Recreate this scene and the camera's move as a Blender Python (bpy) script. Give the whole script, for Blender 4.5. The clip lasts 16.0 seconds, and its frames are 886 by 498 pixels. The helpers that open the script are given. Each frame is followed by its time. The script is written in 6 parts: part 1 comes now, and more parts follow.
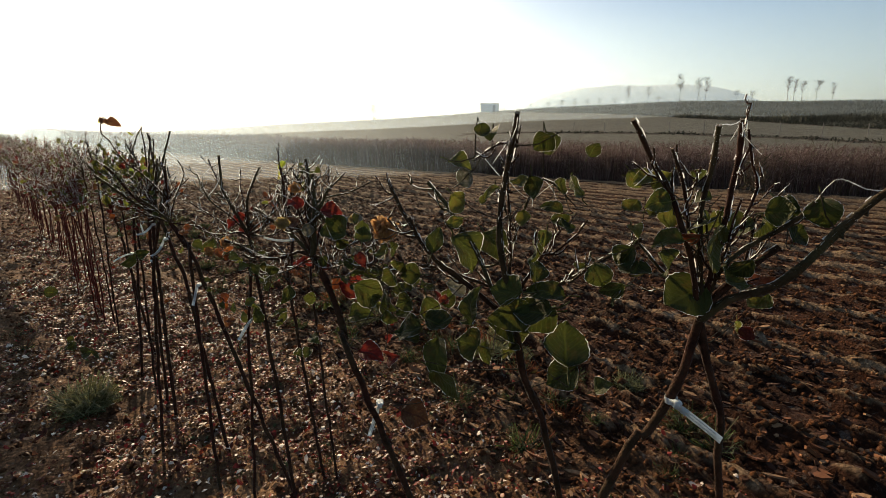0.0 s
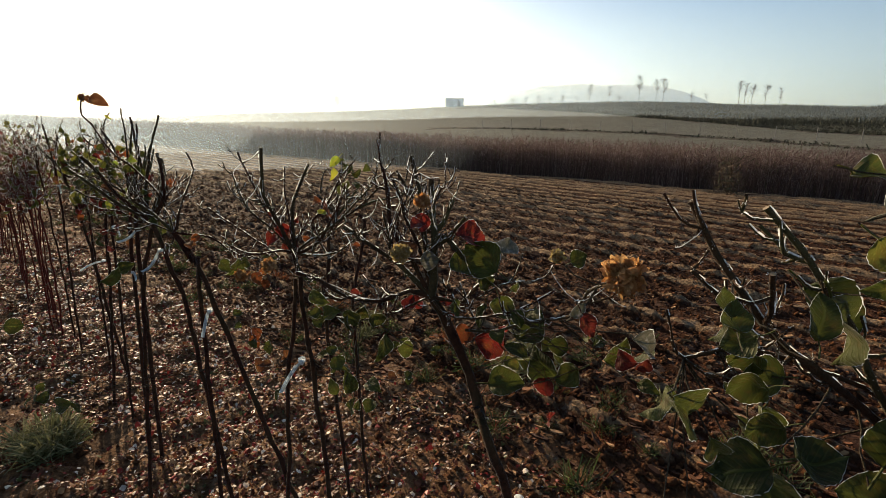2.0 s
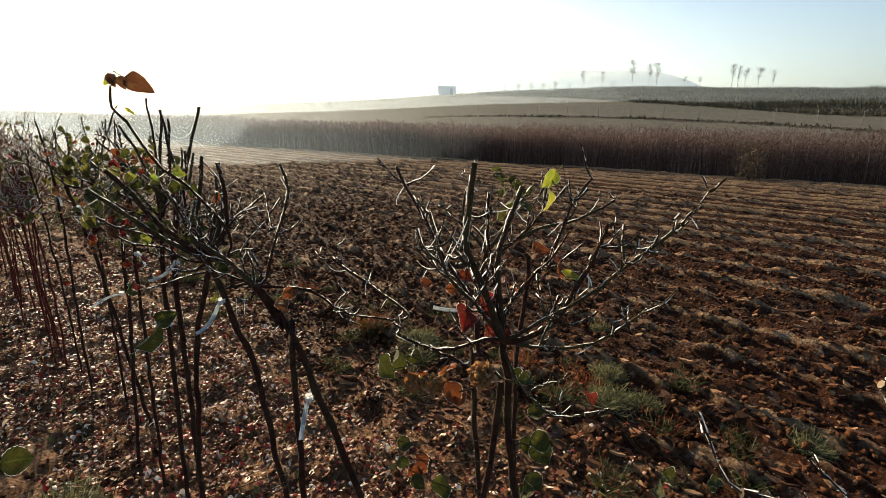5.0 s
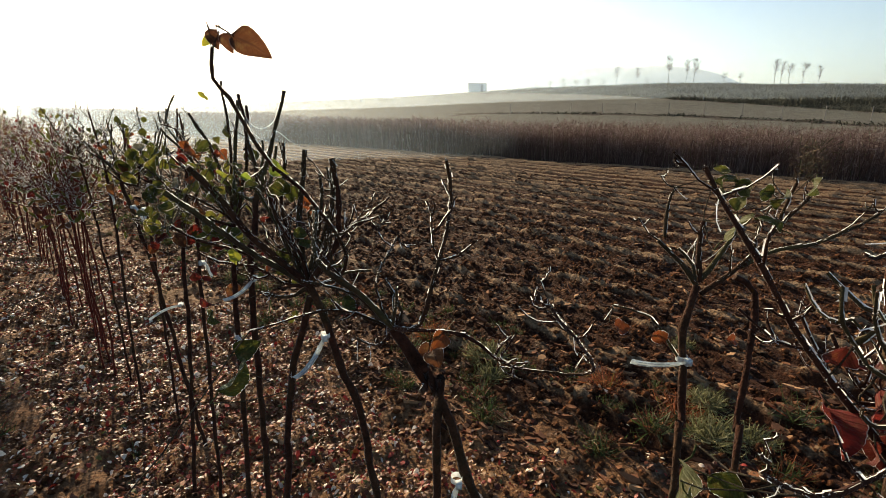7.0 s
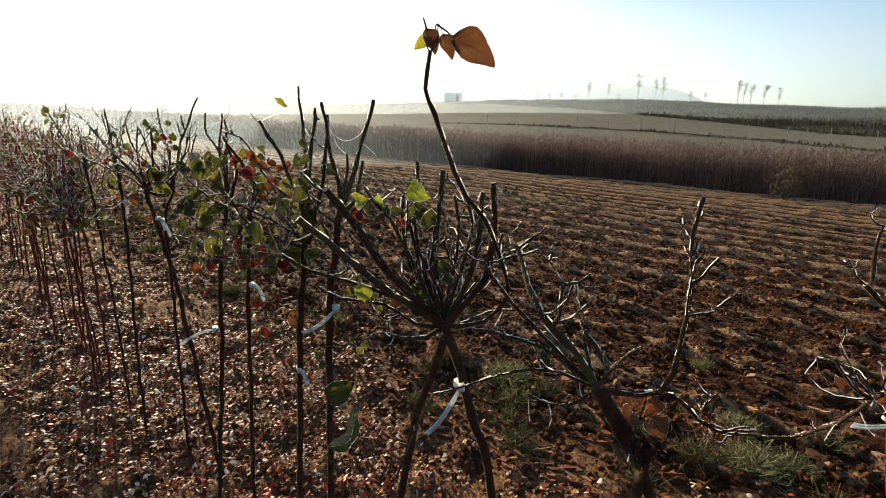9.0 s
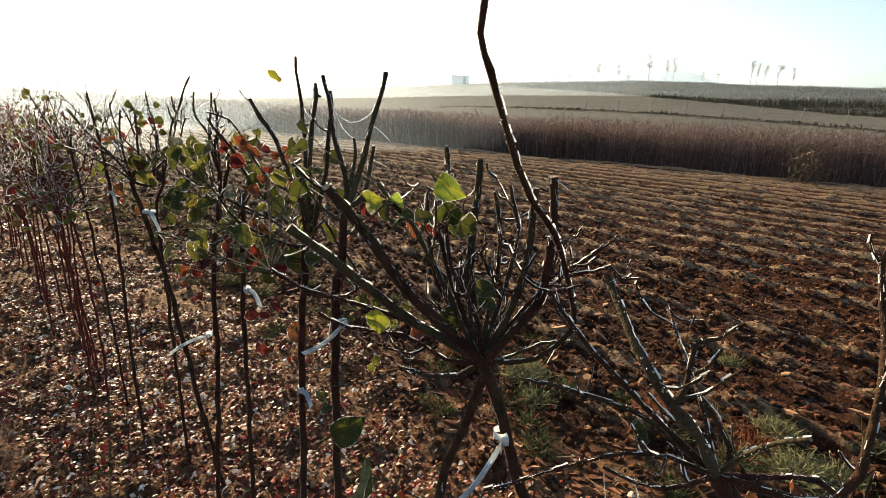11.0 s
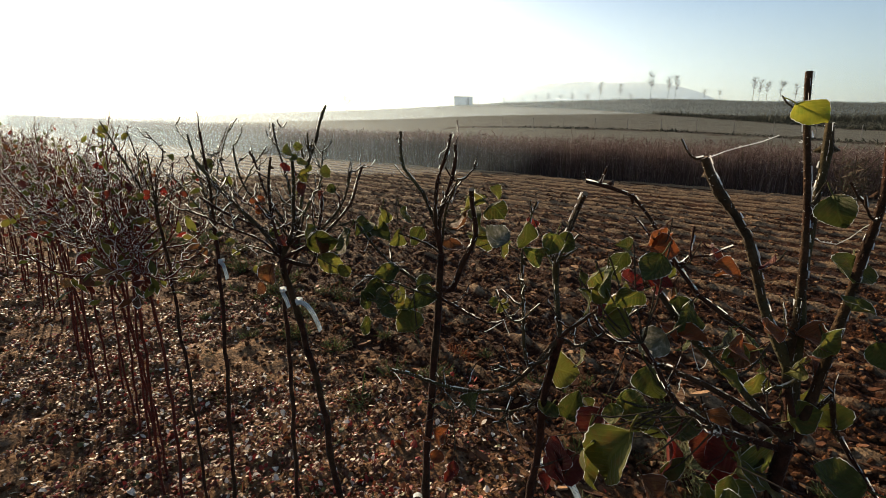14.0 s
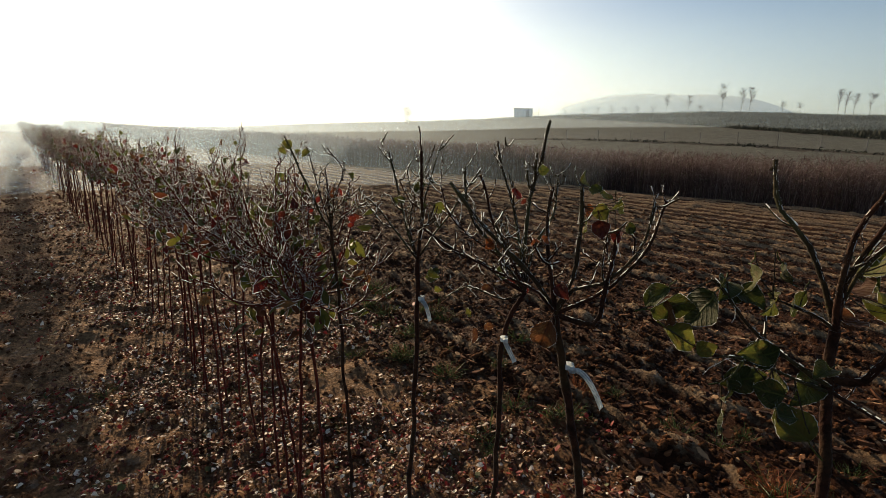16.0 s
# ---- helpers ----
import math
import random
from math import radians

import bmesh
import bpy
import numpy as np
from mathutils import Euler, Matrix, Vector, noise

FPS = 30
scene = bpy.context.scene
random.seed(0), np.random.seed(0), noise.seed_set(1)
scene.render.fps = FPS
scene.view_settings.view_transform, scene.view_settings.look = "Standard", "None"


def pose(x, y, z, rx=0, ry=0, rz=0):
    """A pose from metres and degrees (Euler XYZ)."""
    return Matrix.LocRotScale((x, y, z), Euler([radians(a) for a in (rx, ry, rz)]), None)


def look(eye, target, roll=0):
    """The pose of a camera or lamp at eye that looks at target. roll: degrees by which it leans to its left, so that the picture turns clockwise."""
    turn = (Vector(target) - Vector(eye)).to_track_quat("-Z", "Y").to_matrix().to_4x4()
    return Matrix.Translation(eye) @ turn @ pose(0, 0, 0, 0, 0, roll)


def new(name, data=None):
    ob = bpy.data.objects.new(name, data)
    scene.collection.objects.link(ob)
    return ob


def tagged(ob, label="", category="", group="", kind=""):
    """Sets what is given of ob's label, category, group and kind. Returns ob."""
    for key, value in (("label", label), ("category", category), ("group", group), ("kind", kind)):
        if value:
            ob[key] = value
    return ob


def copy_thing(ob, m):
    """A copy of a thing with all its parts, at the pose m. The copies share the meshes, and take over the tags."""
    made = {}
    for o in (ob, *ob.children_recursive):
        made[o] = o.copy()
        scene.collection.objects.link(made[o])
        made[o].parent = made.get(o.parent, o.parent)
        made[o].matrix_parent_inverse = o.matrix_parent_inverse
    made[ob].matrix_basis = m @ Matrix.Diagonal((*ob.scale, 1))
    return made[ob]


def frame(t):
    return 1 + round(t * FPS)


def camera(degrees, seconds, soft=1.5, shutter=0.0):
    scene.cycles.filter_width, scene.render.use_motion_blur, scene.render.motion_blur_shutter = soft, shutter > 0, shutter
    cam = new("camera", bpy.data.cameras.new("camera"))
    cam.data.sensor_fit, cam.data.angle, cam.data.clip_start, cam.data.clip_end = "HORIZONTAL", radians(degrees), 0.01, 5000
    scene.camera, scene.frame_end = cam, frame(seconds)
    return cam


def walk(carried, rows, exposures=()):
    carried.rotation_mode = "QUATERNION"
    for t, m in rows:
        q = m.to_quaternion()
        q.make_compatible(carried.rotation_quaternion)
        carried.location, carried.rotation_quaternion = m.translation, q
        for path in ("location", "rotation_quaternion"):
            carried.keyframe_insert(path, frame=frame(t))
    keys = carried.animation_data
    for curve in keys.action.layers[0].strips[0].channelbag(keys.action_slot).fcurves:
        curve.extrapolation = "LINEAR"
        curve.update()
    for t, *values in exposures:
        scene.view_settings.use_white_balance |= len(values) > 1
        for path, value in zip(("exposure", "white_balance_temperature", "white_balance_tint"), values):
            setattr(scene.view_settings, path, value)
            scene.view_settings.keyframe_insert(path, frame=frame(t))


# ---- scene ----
cam = camera(84.2, 16.0, 0.55)
PATH = [
    (0, (-0.01, 0.047, 1.452), (-0.014, 1.993, 0.993), -0.0),
    (0.5, (-0.087, 0.136, 1.447), (-0.117, 2.08, 0.978), 0.6),
    (1, (-0.213, 0.251, 1.453), (-0.198, 2.196, 0.988), 0.8),
    (1.5, (-0.314, 0.321, 1.454), (-0.21, 2.263, 0.99), 1.0),
    (2, (-0.349, 0.397, 1.44), (-0.202, 2.333, 0.961), 1.4),
    (2.5, (-0.382, 0.529, 1.426), (-0.208, 2.456, 0.917), 1.0),
    (3, (-0.404, 0.614, 1.431), (-0.201, 2.532, 0.9), 0.8),
    (3.5, (-0.465, 0.668, 1.438), (-0.295, 2.589, 0.907), 0.6),
    (4, (-0.539, 0.734, 1.441), (-0.396, 2.661, 0.923), 0.6),
    (4.2, (-0.591, 0.773, 1.444), (-0.428, 2.697, 0.924), 0.7),
    (6.3, (-0.868, 1.13, 1.431), (-0.695, 3.053, 0.909), 0.3),
    (6.5, (-0.889, 1.156, 1.429), (-0.75, 3.082, 0.91), 0.3),
    (7, (-0.972, 1.21, 1.413), (-0.91, 3.137, 0.881), 0.5),
    (7.5, (-1.089, 1.267, 1.423), (-1.029, 3.195, 0.895), 0.9),
    (8, (-1.182, 1.301, 1.425), (-1.069, 3.23, 0.908), 1.1),
    (8.5, (-1.231, 1.317, 1.424), (-1.072, 3.246, 0.922), 1.8),
    (8.7, (-1.248, 1.322, 1.423), (-1.072, 3.252, 0.928), 2.3),
    (10.8, (-1.255, 1.509, 1.4), (-1.094, 3.424, 0.845), 2.5),
    (11, (-1.271, 1.518, 1.408), (-1.124, 3.433, 0.849), 2.0),
    (11.5, (-1.352, 1.569, 1.413), (-1.236, 3.488, 0.863), 1.6),
    (12, (-1.488, 1.639, 1.424), (-1.309, 3.558, 0.89), 1.9),
    (12.5, (-1.593, 1.689, 1.433), (-1.336, 3.608, 0.932), 1.9),
    (13, (-1.687, 1.767, 1.418), (-1.436, 3.689, 0.924), 2.1),
    (13.5, (-1.787, 1.944, 1.413), (-1.598, 3.874, 0.925), 1.4),
    (14, (-1.834, 2.052, 1.432), (-1.702, 3.988, 0.948), 1.1),
    (14.5, (-1.899, 2.122, 1.43), (-1.839, 4.064, 0.955), 1.3),
    (15, (-2.036, 2.197, 1.438), (-2.016, 4.141, 0.968), 1.5),
    (15.5, (-2.176, 2.244, 1.45), (-2.198, 4.191, 0.995), 1.2),
    (16, (-2.254, 2.282, 1.439), (-2.338, 4.23, 0.992), 1.7),
]
EXPOSURES = [(0.0, 0.46), (1.5, 0.52), (3.5, 0.9), (7.0, 0.9), (9.0, 1.05), (11.0, 1.32), (12.0, 1.12), (13.0, 0.85), (14.5, 0.55), (16.0, 0.2)]
walk(cam, [(t, look(eye, target, roll)) for t, eye, target, roll in PATH], [(t, e, 6900, 5) for t, e in EXPOSURES])

# ---- world, sun ----
SUN_AZ, SUN_EL = -29.0, 19.0
world = bpy.data.worlds.new("world")
scene.world = world
world.use_nodes = True
wn = world.node_tree
sky = wn.nodes.new("ShaderNodeTexSky")
sky.sky_type = "NISHITA"
sky.sun_disc = False
sky.sun_elevation = radians(SUN_EL)
sky.sun_rotation = radians(SUN_AZ)
sky.air_density, sky.dust_density, sky.ozone_density = 0.9, 2.4, 2.3
wn.links.new(sky.outputs[0], wn.nodes["Background"].inputs[0])
wn.nodes["Background"].inputs[1].default_value = 0.116
sun_way = Vector((math.sin(radians(SUN_AZ)) * math.cos(radians(SUN_EL)), math.cos(radians(SUN_AZ)) * math.cos(radians(SUN_EL)), math.sin(radians(SUN_EL))))
sun = new("sun", bpy.data.lights.new("sun", "SUN"))
sun.data.energy, sun.data.angle, sun.data.color = 5.0, radians(0.6), (1.0, 0.77, 0.54)
sun.matrix_world = look(sun_way * 50, (0, 0, 0))

# ---- materials ----


def material(name, build):
    m = bpy.data.materials.new(name)
    m.use_nodes = True
    nt = m.node_tree
    nt.nodes.clear()
    out = nt.nodes.new("ShaderNodeOutputMaterial")
    nt.links.new(build(nt), out.inputs[0])
    return m


def node(nt, kind, **sets):
    n = nt.nodes.new("ShaderNode" + kind)
    for key, value in sets.items():
        n.inputs[key.replace("_", " ")].default_value = value
    return n


def coords(nt):
    return nt.nodes.new("ShaderNodeTexCoord").outputs["Object"]


def noise_tex(nt, scale, detail=4.0, rough=0.6):
    n = node(nt, "TexNoise", Scale=scale, Detail=detail, Roughness=rough)
    nt.links.new(coords(nt), n.inputs["Vector"])
    return n.outputs["Fac"]


def ramp(nt, fac, stops, constant=False):
    r = nt.nodes.new("ShaderNodeValToRGB")
    if constant:
        r.color_ramp.interpolation = "CONSTANT"
    while len(r.color_ramp.elements) < len(stops):
        r.color_ramp.elements.new(0.5)
    for e, (at, c) in zip(r.color_ramp.elements, stops):
        e.position, e.color = at, (*c, 1)
    nt.links.new(fac, r.inputs[0])
    return r.outputs[0]


def mix_colour(nt, fac, a, b, how="MIX"):
    m = nt.nodes.new("ShaderNodeMix")
    m.data_type, m.blend_type = "RGBA", how
    for socket, value in ((m.inputs[0], fac), (m.inputs[6], a), (m.inputs[7], b)):
        if isinstance(value, bpy.types.NodeSocket):
            nt.links.new(value, socket)
        else:
            socket.default_value = value if isinstance(value, float) else (*value, 1)
    return m.outputs[2]


def bump(nt, height, strength, distance):
    b = node(nt, "Bump", Strength=strength, Distance=distance)
    nt.links.new(height, b.inputs["Height"])
    return b.outputs[0]


def surface(nt, colour, rough=0.8, normal=None, spec=0.5, rime=0.0):
    p = node(nt, "BsdfPrincipled", Roughness=rough)
    p.inputs["Specular IOR Level"].default_value = spec
    p.inputs["Sheen Weight"].default_value = rime
    p.inputs["Sheen Roughness"].default_value = 0.35
    if isinstance(colour, bpy.types.NodeSocket):
        nt.links.new(colour, p.inputs["Base Color"])
    else:
        p.inputs["Base Color"].default_value = (*colour, 1)
    if normal:
        nt.links.new(normal, p.inputs["Normal"])
    return p.outputs[0]


def soil(dark, light, spec=0.12, frost=0.0, field=None):
    def build(nt):
        big = noise_tex(nt, 1.3, 5)
        fine = noise_tex(nt, 34, 8, 0.72)
        crumbs = node(nt, "TexVoronoi", Scale=48.0)
        nt.links.new(coords(nt), crumbs.inputs["Vector"])
        patch = ramp(nt, big, [(0.3, (0, 0, 0)), (0.7, (1, 1, 1))])
        c = mix_colour(nt, patch, dark, light)
        if field:
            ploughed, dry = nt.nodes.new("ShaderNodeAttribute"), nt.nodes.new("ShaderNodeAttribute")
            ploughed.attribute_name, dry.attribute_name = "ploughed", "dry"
            # pale crests over dark troughs: grazing sunlight put into the soil colour
            lit_crest = mix_colour(nt, 0.5, dry.outputs["Fac"], noise_tex(nt, 16, 6, 0.7), "ADD")
            lit_crest = ramp(nt, lit_crest, [(0.55, (0, 0, 0)), (0.85, (1, 1, 1))])
            turned = mix_colour(nt, lit_crest, mix_colour(nt, patch, field[0], field[1]), mix_colour(nt, fine, field[2], field[3]))
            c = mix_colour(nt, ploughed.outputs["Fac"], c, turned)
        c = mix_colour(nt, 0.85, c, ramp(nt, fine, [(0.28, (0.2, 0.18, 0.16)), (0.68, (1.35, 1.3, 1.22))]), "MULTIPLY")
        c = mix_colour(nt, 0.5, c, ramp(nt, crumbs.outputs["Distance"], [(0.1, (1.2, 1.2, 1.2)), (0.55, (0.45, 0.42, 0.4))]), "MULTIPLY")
        if frost:
            c = mix_colour(nt, ramp(nt, noise_tex(nt, 11, 8, 0.75), [(0.56, (0, 0, 0)), (0.74, (frost,) * 3)]), c, (0.5, 0.45, 0.38))
        rough = mix_colour(nt, 0.4, fine, crumbs.outputs["Distance"], "SUBTRACT")
        return surface(nt, c, 0.9, bump(nt, rough, 1.0, 0.035), spec)
    return build


def islands(stops, rough=0.7, thin=0.35):
    """One colour for each loose piece, with light shining through it."""
    def build(nt):
        geo = nt.nodes.new("ShaderNodeNewGeometry")
        c = ramp(nt, geo.outputs["Random Per Island"], stops, True)
        c = mix_colour(nt, 0.6, c, ramp(nt, noise_tex(nt, 60, 3), [(0.3, (0.5, 0.5, 0.5)), (0.7, (1.2, 1.2, 1.2))]), "MULTIPLY")
        return see_through(nt, c, rough, thin)
    return build


def see_through(nt, colour, rough, thin, through_colour=None, normal=None, rime=0.0):
    a = surface(nt, colour, rough, normal, 0.25, rime)
    t = node(nt, "BsdfTranslucent")
    nt.links.new(through_colour or colour, t.inputs["Color"])
    m = node(nt, "MixShader", Fac=thin)
    nt.links.new(a, m.inputs[1])
    nt.links.new(t.outputs[0], m.inputs[2])
    return m.outputs[0]


def leaf_skin(base, other, spots, thin=0.38):
    """A rose leaf, 1 long and along y: midrib, slanting veins and blotches, a tint of its own for every leaf."""
    def build(nt):
        info = nt.nodes.new("ShaderNodeObjectInfo")
        c = mix_colour(nt, ramp(nt, info.outputs["Random"], [(0.0, (0, 0, 0)), (1.0, (1, 1, 1))]), base, other)
        c = mix_colour(nt, ramp(nt, noise_tex(nt, 3.5, 6, 0.65), [(0.5, (0, 0, 0)), (0.68, (0.85, 0.85, 0.85))]), c, spots)
        sep = nt.nodes.new("ShaderNodeSeparateXYZ")
        nt.links.new(coords(nt), sep.inputs[0])
        away = nt.nodes.new("ShaderNodeMath")
        away.operation = "ABSOLUTE"
        nt.links.new(sep.outputs[0], away.inputs[0])
        slant = nt.nodes.new("ShaderNodeMath")
        slant.operation = "MULTIPLY_ADD"
        slant.inputs[1].default_value = -0.8
        nt.links.new(away.outputs[0], slant.inputs[0])
        nt.links.new(sep.outputs[1], slant.inputs[2])
        beat = nt.nodes.new("ShaderNodeMath")
        beat.operation = "PINGPONG"
        beat.inputs[1].default_value = 0.055
        nt.links.new(slant.outputs[0], beat.inputs[0])
        vein = ramp(nt, beat.outputs[0], [(0.0, (0.5, 0.5, 0.5)), (0.01, (0.12, 0.12, 0.12)), (0.03, (0, 0, 0))])
        rib = ramp(nt, away.outputs[0], [(0.0, (1, 1, 1)), (0.018, (0.8, 0.8, 0.8)), (0.03, (0, 0, 0))])
        lines = mix_colour(nt, 1.0, vein, rib, "LIGHTEN")
        c = mix_colour(nt, lines, c, tuple(min(1.0, v * 1.05 + 0.002) for v in other))
        grain = mix_colour(nt, 0.5, lines, noise_tex(nt, 14, 6, 0.7), "SUBTRACT")
        return see_through(nt, c, 0.6, thin, None, bump(nt, grain, 0.4, 0.02), 0.1)
    return build


def crumpled(base, other, dried):
    """Withered petals, each in a tint of its own, drying from the edges."""
    def build(nt):
        info = nt.nodes.new("ShaderNodeObjectInfo")
        c = mix_colour(nt, info.outputs["Random"], base, other)
        c = mix_colour(nt, ramp(nt, noise_tex(nt, 2.6, 6, 0.7), [(0.48, (0, 0, 0)), (0.66, (0.9, 0.9, 0.9))]), c, dried)
        return see_through(nt, c, 0.7, 0.35, None, bump(nt, noise_tex(nt, 9, 5, 0.7), 0.7, 0.06), 0.1)
    return build


def bark(dark, light, mossy=0.0):
    def build(nt):
        c = ramp(nt, noise_tex(nt, 45, 5, 0.7), [(0.3, dark), (0.72, light)])
        c = mix_colour(nt, ramp(nt, noise_tex(nt, 7, 2), [(0.45, (0, 0, 0)), (0.65, (mossy,) * 3)]), c, (0.1, 0.1, 0.04))
        grain = mix_colour(nt, 0.5, noise_tex(nt, 160, 3), noise_tex(nt, 38, 4, 0.7), "ADD")
        return surface(nt, c, 0.85, bump(nt, grain, 0.9, 0.004), 0.06, 0.09)
    return build


def plain(colour, rough=0.6, vary=0.25, scale=25):
    def build(nt):
        c = mix_colour(nt, vary, colour, ramp(nt, noise_tex(nt, scale, 5), [(0.25, tuple(v * 0.4 for v in colour)), (0.75, tuple(min(1, v * 1.3) for v in colour))]))
        return surface(nt, c, rough)
    return build


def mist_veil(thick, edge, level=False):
    """Thin sheet standing in for lit haze, denser low down and towards the sun's side."""
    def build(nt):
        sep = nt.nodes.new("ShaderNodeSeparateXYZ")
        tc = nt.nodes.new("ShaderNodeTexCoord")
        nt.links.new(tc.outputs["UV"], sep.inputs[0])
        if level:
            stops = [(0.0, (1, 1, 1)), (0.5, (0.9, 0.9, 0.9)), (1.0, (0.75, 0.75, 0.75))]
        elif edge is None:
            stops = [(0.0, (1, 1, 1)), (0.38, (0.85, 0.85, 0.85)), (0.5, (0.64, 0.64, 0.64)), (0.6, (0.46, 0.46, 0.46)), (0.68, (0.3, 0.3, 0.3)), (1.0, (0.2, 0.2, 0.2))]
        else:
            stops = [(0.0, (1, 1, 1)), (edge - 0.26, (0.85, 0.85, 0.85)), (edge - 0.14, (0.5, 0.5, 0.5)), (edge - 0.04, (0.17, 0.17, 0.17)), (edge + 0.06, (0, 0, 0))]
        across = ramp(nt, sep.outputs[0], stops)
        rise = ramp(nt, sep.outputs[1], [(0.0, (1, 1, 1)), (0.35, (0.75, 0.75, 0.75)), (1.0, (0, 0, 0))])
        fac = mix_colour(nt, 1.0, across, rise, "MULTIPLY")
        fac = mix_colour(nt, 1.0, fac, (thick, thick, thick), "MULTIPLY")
        # bluish tint keeps the haze neutral under the warm sun
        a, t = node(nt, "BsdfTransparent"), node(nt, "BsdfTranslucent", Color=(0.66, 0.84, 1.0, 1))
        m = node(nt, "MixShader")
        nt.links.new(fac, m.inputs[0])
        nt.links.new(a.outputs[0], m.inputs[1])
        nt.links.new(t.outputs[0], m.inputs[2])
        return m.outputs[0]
    return build


M = {
    # last four colours: dark troughs, and dry crests pale as in low sun
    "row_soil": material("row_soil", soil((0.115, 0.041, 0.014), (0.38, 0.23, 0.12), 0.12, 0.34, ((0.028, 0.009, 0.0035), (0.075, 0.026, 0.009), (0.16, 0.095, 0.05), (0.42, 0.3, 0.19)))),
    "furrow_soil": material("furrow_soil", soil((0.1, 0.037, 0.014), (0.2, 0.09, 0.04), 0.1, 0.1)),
    "bush": material("bush", islands([(0.0, (0.06, 0.045, 0.03)), (0.4, (0.1, 0.07, 0.045)), (0.75, (0.045, 0.045, 0.025))], 0.8, 0.2)),
    "stubble": material("stubble", soil((0.105, 0.108, 0.085), (0.18, 0.18, 0.145))),
    "dark_earth": material("dark_earth", soil((0.055, 0.042, 0.032), (0.1, 0.08, 0.06))),
    "scrub_ground": material("scrub_ground", soil((0.035, 0.04, 0.024), (0.065, 0.065, 0.04))),
    "litter": material("litter", islands([(0.0, (0.26, 0.12, 0.045)), (0.08, (0.11, 0.03, 0.01)), (0.3, (0.065, 0.016, 0.006)), (0.48, (0.26, 0.026, 0.013)), (0.6, (0.12, 0.04, 0.014)), (0.76, (0.72, 0.6, 0.46)), (0.86, (0.26, 0.15, 0.07)), (0.91, (0.24, 0.07, 0.02)), (0.96, (0.08, 0.08, 0.02))], 0.5, 0.18)),
    "crop": material("crop", islands([(0.0, (0.1, 0.066, 0.06)), (0.3, (0.14, 0.095, 0.088)), (0.55, (0.065, 0.042, 0.04)), (0.78, (0.24, 0.195, 0.175)), (0.93, (0.08, 0.08, 0.045))], 0.85, 0.4)),
    "scrub": material("scrub", islands([(0.0, (0.045, 0.045, 0.032)), (0.4, (0.065, 0.065, 0.045)), (0.7, (0.03, 0.035, 0.024))], 0.9, 0.1)),
    "weed": material("weed", islands([(0.0, (0.04, 0.065, 0.018)), (0.3, (0.07, 0.09, 0.028)), (0.5, (0.1, 0.08, 0.035)), (0.66, (0.03, 0.035, 0.015)), (0.86, (0.14, 0.045, 0.025)), (0.95, (0.1, 0.14, 0.03))], 0.6, 0.35)),
    "dead_weed": material("dead_weed", islands([(0.0, (0.179, 0.054, 0.022)), (0.4, (0.269, 0.090, 0.032)), (0.7, (0.112, 0.045, 0.022)), (0.88, (0.112, 0.090, 0.029))], 0.8, 0.35)),
    "tuft": material("tuft", islands([(0.0, (0.16, 0.16, 0.07)), (0.5, (0.25, 0.23, 0.12)), (0.8, (0.1, 0.1, 0.04))], 0.8, 0.3)),
    "plate": material("plate", islands([(0.0, (0.04, 0.014, 0.006)), (0.35, (0.1, 0.036, 0.014)), (0.6, (0.16, 0.065, 0.026)), (0.78, (0.3, 0.17, 0.085)), (0.92, (0.060, 0.022, 0.008))], 0.9, 0.0)),
    "bark": material("bark", bark((0.012, 0.006, 0.004), (0.066, 0.027, 0.016), 0.15)),
    "green_cane": material("green_cane", bark((0.018, 0.012, 0.007), (0.07, 0.046, 0.024), 0.35)),
    "far_bark": material("far_bark", plain((0.06, 0.05, 0.045), 0.9)),
    "red_stem": material("red_stem", bark((0.034, 0.007, 0.005), (0.17, 0.038, 0.023), 0.05)),
    "cut_wood": material("cut_wood", plain((0.17, 0.12, 0.07), 0.8)),
    "frost": material("frost", islands([(0.0, (0.85, 0.87, 0.88)), (0.6, (0.75, 0.75, 0.72))], 0.4, 0.6)),
    "tag": material("tag", islands([(0.0, (0.62, 0.68, 0.7))], 0.35, 0.5)),
    "tag_print": material("tag_print", plain((0.3, 0.36, 0.42))),
    "hut_wall": material("hut_wall", plain((0.8, 0.81, 0.78), 0.8, 0.2, 2)),
    "hut_roof": material("hut_roof", plain((0.35, 0.33, 0.31), 0.8, 0.3, 2)),
    "post": material("post", plain((0.2, 0.18, 0.16), 0.8)),
    # pale blue-grey: the haze of distance is put into the base colour
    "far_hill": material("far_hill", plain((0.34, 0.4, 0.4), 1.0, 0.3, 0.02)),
    "petal": material("petal", crumpled((0.62, 0.27, 0.08), (0.78, 0.5, 0.22), (0.34, 0.11, 0.03))),
    "dry_petal": material("dry_petal", crumpled((0.55, 0.42, 0.13), (0.4, 0.26, 0.08), (0.55, 0.46, 0.3))),
}
